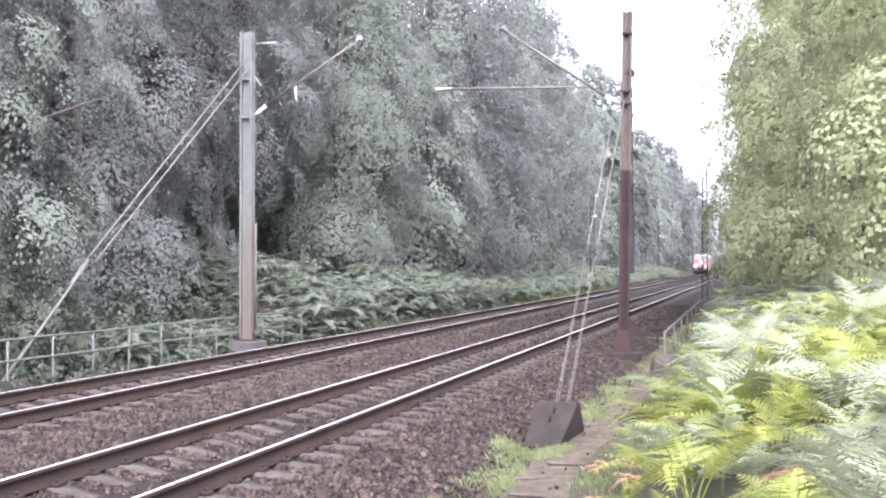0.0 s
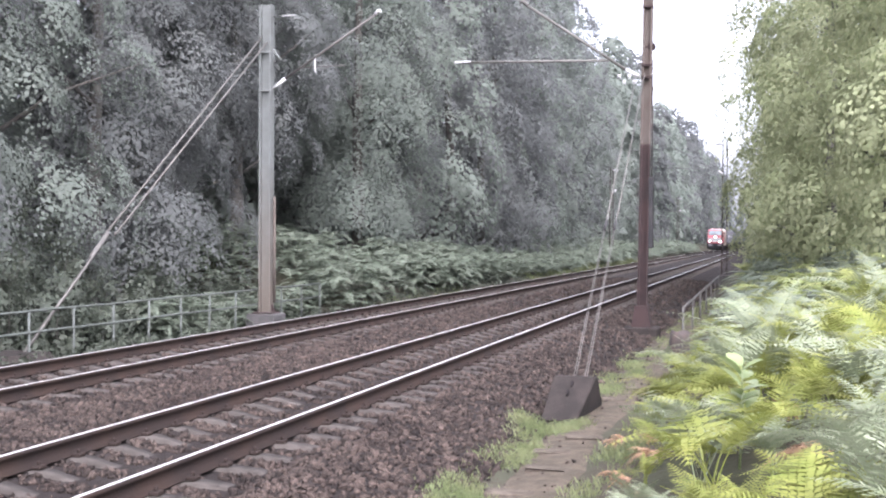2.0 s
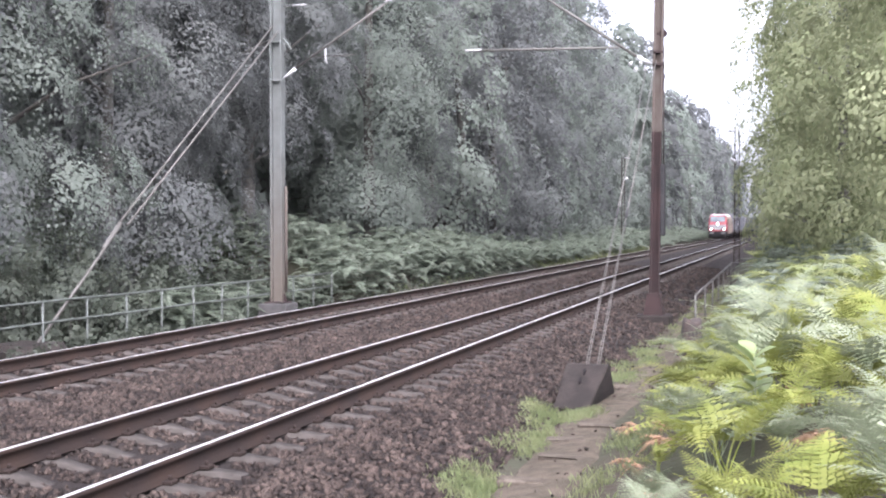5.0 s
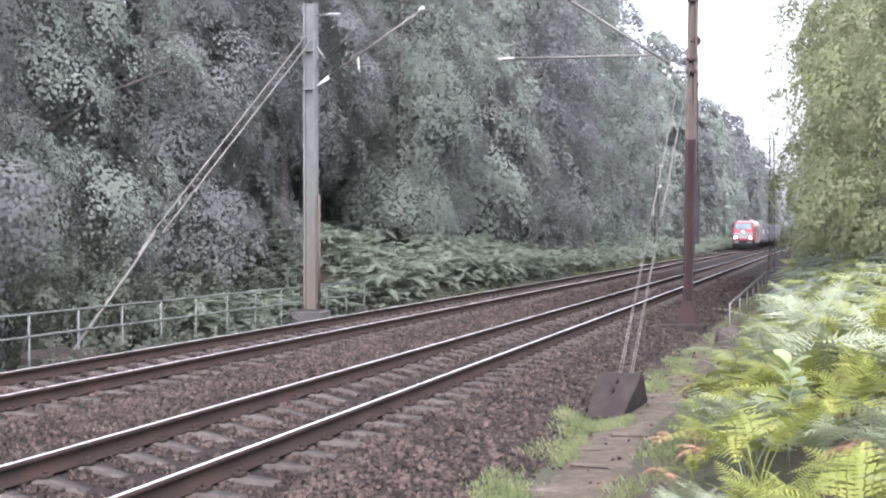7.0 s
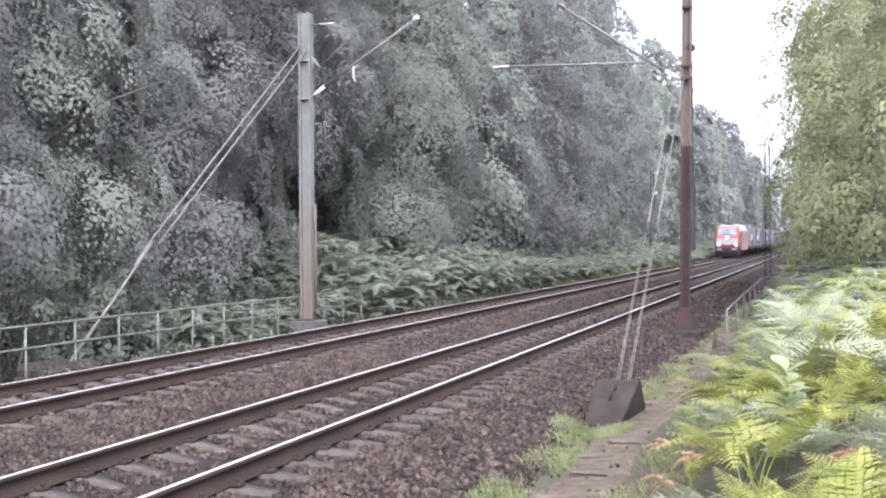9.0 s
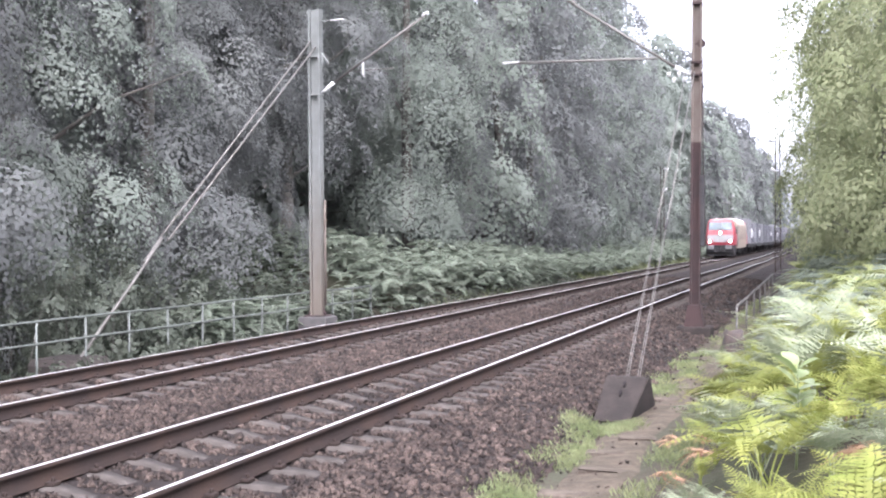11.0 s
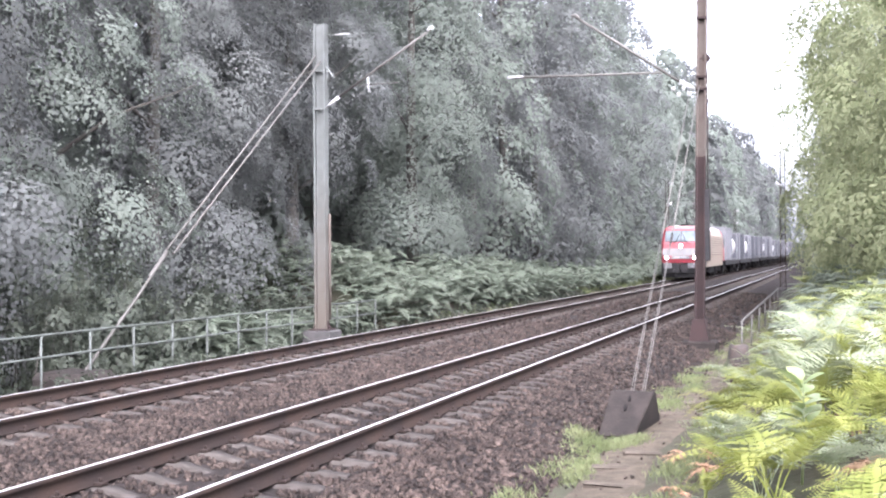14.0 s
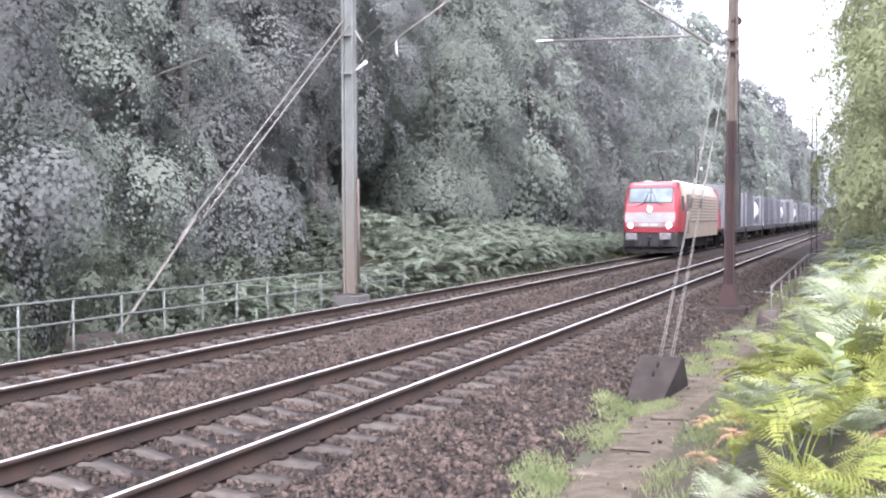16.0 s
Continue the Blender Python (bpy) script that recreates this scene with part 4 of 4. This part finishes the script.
def frond(seed, length, pairs, fine, arch=0.5, rise=1.05):
    """One bracken frond along +y: a bowed stalk with toothed leaflets on both sides."""
    rng = np.random.default_rng(seed)
    v, f = [], []
    def quad(a, b, c, d):
        i = len(v)
        v.extend([a, b, c, d])
        f.append((i, i + 1, i + 2, i + 3))
    def axis(t):
        return np.array([0.03 * math.sin(4 * t + seed), length * (0.25 * t + 0.62 * t * t), length * (rise * t - (0.45 + arch) * t * t)])
    steps = 10
    for k in range(steps):
        a, b = axis(k / steps), axis((k + 1) / steps)
        w = 0.007 * (1.1 - k / steps)
        quad(a + [-w, 0, 0], a + [w, 0, 0], b + [w, 0, 0], b + [-w, 0, 0])
    for k in range(pairs):
        t = 0.34 + 0.65 * k / pairs
        p = axis(t)
        fw = axis(min(1, t + 0.02)) - axis(t - 0.02)
        fw = fw / np.linalg.norm(fw)
        L = length * 0.29 * (1.0 - ((t - 0.34) / 0.67)) ** 0.85 * (0.8 + 0.2 * min(1, (t - 0.33) * 8)) * rng.uniform(0.88, 1.1)
        for s in (-1, 1):
            d = np.array([s * 0.9, 0, 0]) + fw * 0.42 + np.array([0, 0, rng.uniform(-0.22, 0.02)])
            d = d / np.linalg.norm(d)
            wdir = fw * 0.95 + np.array([0, 0, 0.1 * s])
            wd = length * 0.65 / pairs * 0.5
            if fine:
                n = max(3, int(6 * L / (length * 0.29)))
                for q in range(n):
                    a = p + d * L * q / n
                    b = p + d * L * (q + 0.85) / n
                    drop = np.array([0, 0, -0.10 * L * (q / n) ** 2])
                    ww = wd * (1 - 0.85 * q / n)
                    for sg in (-1, 1):
                        quad(a + drop, b + drop, b + drop + wdir * ww * sg + d * L * 0.05, a + drop + wdir * ww * sg * 0.8 + d * L * 0.05)
            else:
                a, b = p, p + d * L + np.array([0, 0, -0.08 * L])
                mid = p + d * L * 0.4
                quad(a, mid - wdir * wd * 1.5, b, mid + wdir * wd * 1.5)
    return np.array(v), np.array(f)


def joined(name, parts_vf, material):
    vs, fs, n = [], [], 0
    for v, f in parts_vf:
        vs.append(v)
        fs.append(f + n)
        n += len(v)
    return new(name, mesh_np(name, np.concatenate(vs), np.concatenate(fs), [material]))


def placed(v, x, y, z, s, yaw, tilt):
    m = np.array((pose(x, y, z, tilt, 0, yaw)).to_3x3())
    return v * s @ m.T + np.array([x, y, z])


def fern_plant(name, label, seed, size, n, material, fine=True, pairs=18, arch=0.42, rise=1.4):
    rng = np.random.default_rng(seed)
    t = thing(name, label, "fern", "bracken on the bank")
    meshes = []
    for k in range(3):
        v, f = frond(seed * 10 + k, size * (0.85 + 0.15 * k), pairs, fine, arch + 0.12 * k, rise)
        meshes.append(mesh_np("frond", v, f, [material]))
    for k in range(n):
        part_me("frond", meshes[k % 3], t, "", pose(0, 0, 0.02 + 0.12 * rng.random(), rng.uniform(-10, 32), rng.uniform(-22, 22), 360 * k / n + rng.uniform(-25, 25)))
    return t


def scatter_ferns():
    rnd = random.Random(21)
    green = [fern_plant("fern", "fresh yellow-green bracken fern with arching fronds", 31 + k, 0.72 + 0.14 * k, 7, M_FERN, arch=0.18 + 0.08 * k) for k in range(3)]
    pale = [fern_plant("fern", "pale silvery bracken fern, sunlight put into its colour", 41 + k, 1.05 + 0.2 * k, 6, M_FERN_LIT, pairs=22, arch=0.3) for k in range(2)]
    dry = [fern_plant("fern", "dry rust-brown withered bracken", 51 + k, 0.4 + 0.14 * k, 10, M_FERN_DRY, arch=0.62, rise=1.05) for k in range(2)]
    spots, far_spots = [], []
    for _ in range(14000):
        y = 4.2 + 76 * rnd.random() ** 2.0
        x = rnd.uniform(-1.7, 0.13 * y + 1.2)
        edge = -1.45 + 0.25 * math.sin(y * 0.9) + (0.1 if y > 20 else 0)
        if x < edge or math.hypot(x, y) < 4.6:
            continue
        gap = 0.46 if y < 14 else 0.6 if y < 24 else 0.7
        near = y < 19
        taken = spots if near else far_spots
        if len(taken) < (240 if near else 700) and all((x - a) ** 2 + (y - b) ** 2 > gap * gap for a, b in taken):
            taken.append((x, y))
    lib = [frond(90 + k, 0.8, 14, False, 0.5) for k in range(5)]
    out, out_hazed = [], []
    for x, y in far_spots:
        small = 0.6 if x < -0.9 else 1.0
        # more plants take the haze-greyed colour the farther off they stand
        pile = out_hazed if rnd.random() < 0.3 + 0.01 * y else out
        for k in range(7):
            v, f = lib[rnd.randrange(5)]
            pile.append((placed(v, x + rnd.uniform(-.15, .15), y + rnd.uniform(-.15, .15), float(ground_z(x, y)) + (0.2 + 0.5 * rnd.random()) * (1.0 if small == 1.0 else 0.1), small * rnd.uniform(0.8, 1.3) * (1 if y < 40 else 1.4), 51 * k + rnd.uniform(-25, 25), rnd.uniform(-20, 20)), f))
    tagged(joined("bracken", out, M_FERN_BANK), "yellow-green bracken spread along the bank under the trees", "bracken", kind="stuff")
    tagged(joined("bracken", out_hazed, M_FERN_FAR), "bracken spread along the bank under the trees, paled and greyed for haze", "bracken", kind="stuff")
    used = set()
    for x, y in spots:
        r = rnd.random()
        if x < -1.05 and 9.6 < y < 12.8 and r < 0.85:
            kinds = dry
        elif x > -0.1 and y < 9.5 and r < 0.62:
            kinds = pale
        elif r > 0.93:
            kinds = dry
        elif r < 0.2 + (0.3 if y > 22 else 0):
            kinds = pale
        else:
            kinds = green
        src = rnd.choice(kinds)
        m = pose(x, y, float(ground_z(x, y)) - 0.02, rnd.uniform(-8, 8), rnd.uniform(-8, 8), rnd.uniform(0, 360))
        s = rnd.uniform(0.75, 1.15) * (0.68 if y < 8 else 0.9 if y < 11 else 1.1) * (0.45 if x < -1.15 else 0.6 if x < -0.8 else 0.8 if x < -0.4 else 1.0) * (1.0 if y < 30 else 1.35)
        if src.name not in used:
            used.add(src.name)
            src.matrix_basis = m
            src.scale = (s, s, s)
        else:
            c = copy_thing(src, m)
            c.scale = (s, s, s)
    for k, src in enumerate(green + pale + dry):
        if src.name not in used:
            src.matrix_basis = pose(1.2, 12 + k, float(ground_z(1.2, 12 + k)))


scatter_ferns()


def build_bank_growth():
    """Ferns and brambles on the bank below the wood."""
    rnd = random.Random(33)
    lib = [frond(70 + k, 1.0, 11, False, 0.5) for k in range(5)]
    out = []
    for _ in range(2700):
        y = 24.5 + 170 * rnd.random() ** 2.4
        x = rnd.uniform(-16.0, -12.9) if y > 42 else rnd.uniform(-21.0, -14.3 if y < 34 else -12.9)
        z = float(ground_z(x, y))
        hump = max(0.0, 0.3 * math.sin((y - 30) / 9.0) + 0.75) if y > 36 else 1.25
        for k in range(6):
            v, f = lib[rnd.randrange(5)]
            out.append((placed(v, x + rnd.uniform(-.2, .2), y + rnd.uniform(-.2, .2), z + hump * rnd.random() + 0.1, rnd.uniform(0.7, 1.15) * (1 if y < 60 else 1 + (y - 60) / 130), 60 * k + rnd.uniform(-25, 25), rnd.uniform(-20, 20)), f))
    tagged(joined("bracken_thicket", out, M_FERN_FAR), "dense bracken covering the bank below the wood, greyed for haze", "bracken", kind="stuff")
    rng = np.random.default_rng(9)
    # low weeds along the cess
    n = 420
    cy = rng.uniform(11, 60, n)
    cx = rng.uniform(-13.6, -12.4, n)
    clear = ~((cy > 25.5) & (cy < 29.6) & (cx > -13.9))
    cx, cy = cx[clear], cy[clear]
    n = len(cx)
    cz = ground_z(cx, cy) + 0.03 + 0.12 * rng.random(n)
    a = rng.uniform(0, 6.3, n)
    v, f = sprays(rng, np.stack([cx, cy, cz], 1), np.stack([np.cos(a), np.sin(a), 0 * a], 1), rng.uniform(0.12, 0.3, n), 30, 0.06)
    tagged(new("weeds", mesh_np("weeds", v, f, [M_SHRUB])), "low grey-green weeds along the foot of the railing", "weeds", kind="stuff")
    # shrubs in the ditch behind the railing: leafy sprays along upright twigs
    cen, out = [], []
    twigs = bmesh.new()
    for _ in range(150):
        y = rng.uniform(11, 34)
        x = rng.uniform(-19.2, -14.5)
        hgt = float(np.interp(x, [-19, -16.5, -14.5], [4.2, 3.6, 1.5]) * np.interp(y, [11, 22, 26, 29, 34], [1.0, 1.0, 0.9, 0.5, 0.45])) * rng.uniform(0.6, 1.1) + 0.3
        z = float(ground_z(x, y))
        a = rng.uniform(0, 6.3)
        lean = np.array([math.cos(a), math.sin(a)]) * rng.uniform(0.15, 0.5) * hgt
        pts = [(x + lean[0] * s * s, y + lean[1] * s * s, z - 0.1 + hgt * s) for s in (0, 0.35, 0.7, 1.0)]
        tube(twigs, pts, [0.022, 0.016, 0.011, 0.005], 4, False)
        for s in np.linspace(0.2, 1.0, 9):
            b = rng.uniform(0, 6.3)
            o = np.array([math.cos(b), math.sin(b), 0.0])
            cen.append(np.array([x + lean[0] * s * s, y + lean[1] * s * s, z + hgt * s]) + o * rng.uniform(0.1, 0.42))
            out.append(o)
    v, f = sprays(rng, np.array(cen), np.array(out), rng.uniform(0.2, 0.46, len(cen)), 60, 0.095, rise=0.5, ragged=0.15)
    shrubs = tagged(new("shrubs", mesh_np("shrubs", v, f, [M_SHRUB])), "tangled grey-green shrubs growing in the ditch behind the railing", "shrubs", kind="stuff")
    part("twigs", twigs, M_BARK, shrubs)


build_bank_growth()


def build_grass():
    rng = np.random.default_rng(3)
    pts = []
    for x0, x1, y0, y1, n in ((-2.95, -2.5, 8.5, 14.2, 1500), (-2.7, -2.3, 13.6, 14.6, 500), (-3.1, -2.85, 13.8, 15.4, 260), (-2.75, -2.1, 16.5, 23.5, 1300), (-1.75, -1.25, 7.5, 24, 1500), (-2.6, -1.6, 23, 44, 1500), (-13.4, -12.1, 12, 25, 500), (-13.4, -12.1, 30, 48, 700), (-17, -12.6, 60, 120, 5000)):
        p = np.stack([rng.uniform(x0, x1, n), rng.uniform(y0, y1, n)], 1)
        keep = np.sin(p[:, 0] * 7 + p[:, 1] * 2.1) + np.sin(p[:, 1] * 3.3) + rng.normal(size=n) * 0.6 > 0.25
        pts.append(p[keep])
    p = np.repeat(np.concatenate(pts), 8, 0)
    n = len(p)
    p = p + rng.normal(size=(n, 2)) * 0.08
    z = np.maximum(ground_z(p[:, 0], p[:, 1]), np.where((p[:, 0] > -12.3) & (p[:, 0] < -2.6), bed_z(p[:, 0]), -9)) - 0.01
    far = np.clip(p[:, 1] / 40, 0.5, 2.2)
    L = rng.uniform(0.05, 0.16, n) * np.clip(far, 0.7, 1.8)
    a = rng.uniform(0, 2 * np.pi, n)
    w = 0.0065 * far
    b0 = np.stack([p[:, 0], p[:, 1], z], 1)
    side = np.stack([np.cos(a) * w, np.sin(a) * w, 0 * a], 1)
    lean = np.stack([-np.sin(a), np.cos(a), 0 * a], 1) * (L * rng.uniform(0.1, 0.8, n))[:, None]
    up = np.stack([0 * a, 0 * a, L], 1)
    v = np.stack([b0 - side, b0 + side, b0 + side * 0.6 + up * 0.6 + lean * 0.4, b0 + up + lean - side * 0.2], 1).reshape(-1, 3)
    tagged(new("grass", mesh_np("grass", v, np.arange(n * 4).reshape(-1, 4), [M_GRASS])), "rough green grass tufts beside path and tracks", "grass", kind="stuff")


build_grass()


def build_stump():
    t = thing("tree_stump", "weathered brown tree stump among grass and ferns", "stump", "", "", pose(-1.62, 20.5, -0.42))
    bm = bmesh.new()
    tube(bm, [(0, 0, -0.1), (0, 0, 0.12), (0.01, 0, 0.5), (0.02, 0, 0.66)], [0.26, 0.2, 0.17, 0.16], 12)
    for v in bm.verts:
        a = math.atan2(v.co.y, v.co.x)
        v.co.x *= 1 + 0.12 * math.sin(3 * a)
        v.co.y *= 1 + 0.1 * math.sin(5 * a)
        v.co.z += 0.04 * math.sin(2 * a) * (v.co.z > 0.5)
    part("trunk_base", bm, M_STUMP, t)


build_stump()


def build_broadleaf():
    """A broad-leaved seedling: a stem with large alternate leaves."""
    rng = np.random.default_rng(61)
    x, y = -0.27, 9.5
    t = thing("broadleaf_plant", "upright green plant with large glossy leaves among ferns", "plant", "", "", pose(x, y, float(ground_z(x, y))))
    part("stem", tube(bmesh.new(), [(0, 0, -0.2), (0.03, 0, 0.45), (0.02, 0.02, 0.88)], [0.012, 0.009, 0.004], 6), M_DOCK, t)
    for k in range(17):
        L, w = rng.uniform(0.16, 0.26), rng.uniform(0.05, 0.07)
        v = []
        for s in np.linspace(0, 1, 6):
            ww = w * math.sin(math.pi * min(0.98, 0.06 + 0.92 * s)) ** 0.7
            zz = 0.25 * L * s - 0.35 * L * s * s
            v += [(-ww, L * s + 0.02, zz + 0.012), (0, L * s + 0.02, zz), (ww, L * s + 0.02, zz + 0.012)]
        f = [(3 * r + q, 3 * r + q + 1, 3 * r + q + 4, 3 * r + q + 3) for r in range(5) for q in range(2)]
        h = 0.3 + 0.55 * k / 17
        part_me("leaf", mesh_np("leaf", v, f, [M_DOCK], smooth=True), t, "", pose(0.02, 0.01, h, rng.uniform(5, 45), rng.uniform(-15, 15), k * 137.5))


build_broadleaf()


def build_flat_stones():
    rnd = random.Random(77)
    for x, y, w, d, rz in ((-2.25, 10.1, 0.5, 0.22, 8), (-2.15, 11.2, 0.46, 0.26, -6), (-2.3, 12.2, 0.4, 0.2, 12), (-2.1, 13.1, 0.42, 0.24, 3), (-2.15, 16.4, 0.4, 0.25, -10), (-2.0, 17.6, 0.36, 0.22, 5)):
        bm = bmesh.new()
        box(bm, -w / 2, w / 2, -d / 2, d / 2, -0.06, 0.022, 0.015)
        for v in bm.verts:
            v.co.x += rnd.uniform(-0.03, 0.03)
            v.co.y += rnd.uniform(-0.03, 0.03)
        ob = part("flat_stone", bm, M_SLAB)
        ob.matrix_basis = pose(x, y, float(ground_z(x, y)) + 0.035, rnd.uniform(-4, 2), rnd.uniform(-3, 3), rz)
        tagged(ob, "flat grey-brown stone sunk into the gravel path", "stone", "stones in the path")


build_flat_stones()


# ---- loose ballast ----
def build_stones():
    rng = np.random.default_rng(17)
    base = np.array([(1, 0, 0), (-1, 0, 0), (0, 1, 0), (0, -1, 0), (0, 0, 1), (0, 0, -1)], float)
    tri = np.array([(0, 2, 4), (2, 1, 4), (1, 3, 4), (3, 0, 4), (2, 0, 5), (1, 2, 5), (3, 1, 5), (0, 3, 5)])
    P = []
    for y0, y1, dens in ((6.5, 13, 330), (13, 21, 190), (21, 34, 85), (34, 60, 28)):
        n = int((y1 - y0) * 9.4 * dens)
        p = np.stack([rng.uniform(-12.0, -2.6, n), rng.uniform(y0, y1, n)], 1)
        p = p[p[:, 0] > -0.98 * p[:, 1] - 1.5]
        P.append(p)
    n = 160
    P.append(np.stack([rng.uniform(-2.62, -1.72, n), 6.5 + 22 * rng.random(n) ** 1.4], 1))
    p = np.concatenate(P)
    for cx in TRACKS:
        for s in (-1, 1):
            p = p[np.abs(p[:, 0] - cx - s * GAUGE / 2) > 0.10]
        on = (np.abs(p[:, 0] - cx) < 1.27) & (np.abs((p[:, 1] - 5.05 + 0.3) % 0.6 - 0.3) < 0.145)
        p = p[~on | (rng.random(len(p)) < 0.04)]
    n = len(p)
    size = rng.uniform(0.018, 0.042, n) * np.interp(p[:, 1], [8, 20, 50], [1.0, 1.25, 1.8])
    sc = size[:, None] * rng.uniform(0.65, 1.35, (n, 3))
    v = base[None] * sc[:, None, :] + rng.normal(size=(n, 6, 3)) * size[:, None, None] * 0.22
    q = rng.normal(size=(n, 4))
    q /= np.linalg.norm(q, axis=1, keepdims=True)
    w, x, y, z = q.T
    Rm = np.stack([1 - 2 * (y * y + z * z), 2 * (x * y - z * w), 2 * (x * z + y * w), 2 * (x * y + z * w), 1 - 2 * (x * x + z * z), 2 * (y * z - x * w), 2 * (x * z - y * w), 2 * (y * z + x * w), 1 - 2 * (x * x + y * y)], 1).reshape(-1, 3, 3)
    v = np.einsum("nij,nkj->nki", Rm, v)
    path = p[:, 0] > -2.6
    v = v * np.where(path, 0.55, 1.0)[:, None, None]
    zz = np.where(path, np.maximum(ground_z(p[:, 0], p[:, 1]) + 0.03, bed_z(p[:, 0])), bed_z(p[:, 0])) + size * 0.25
    v = v + np.stack([p[:, 0], p[:, 1], zz], 1)[:, None, :]
    f = (tri[None] + (np.arange(n) * 6)[:, None, None]).reshape(-1, 3)
    tagged(new("ballast_stones", mesh_np("ballast_stones", v.reshape(-1, 3), f, [M_STONE])), "loose brown and grey crushed stones of the ballast", "ballast", kind="stuff")


build_stones()


def build_single_stones():
    """Stones of the shoulder nearest to the path, one by one."""
    rnd = random.Random(8)
    bed = bpy.data.objects["ballast_bed"]
    shapes = []
    for k in range(6):
        bm = bmesh.new()
        bmesh.ops.create_icosphere(bm, subdivisions=1, radius=1.0)
        for v in bm.verts:
            v.co = Vector((v.co.x * 1.1, v.co.y * 0.85, v.co.z * 0.75)) * rnd.uniform(0.72, 1.2)
        me = bpy.data.meshes.new("ballast_stone")
        bm.to_mesh(me)
        bm.free()
        me.materials.append(M_STONE_PART)
        shapes.append(me)
    for k in range(290):
        x, y, s = rnd.uniform(-4.1, -2.95), 7.8 + 5.5 * rnd.random() ** 1.3, rnd.uniform(0.026, 0.05)
        m = pose(x, y, float(bed_z(x)) + s * 0.45, rnd.uniform(-180, 180), rnd.uniform(-30, 30), rnd.uniform(0, 360))
        part_me("ballast_stone", shapes[k % 6], bed, "", m @ Matrix.Diagonal((s, s, s, 1)))


build_single_stones()


# ---- what moves ----
def motions():
    def front(t):
        return 218.7 - 8.897 * t - 0.0823 * t * t
    for ob, offset in train:
        walk(ob, [(k * 0.5, pose(TRACKS[1], front(k * 0.5) + offset, 0)) for k in range(33)])
    r = 0.61
    for ws in loco_wheels:
        y = ws.location.y
        walk(ws, [(k * 0.05, pose(0, y, r, math.degrees((218.7 - front(k * 0.05)) / r) % 360)) for k in range(321)])


motions()
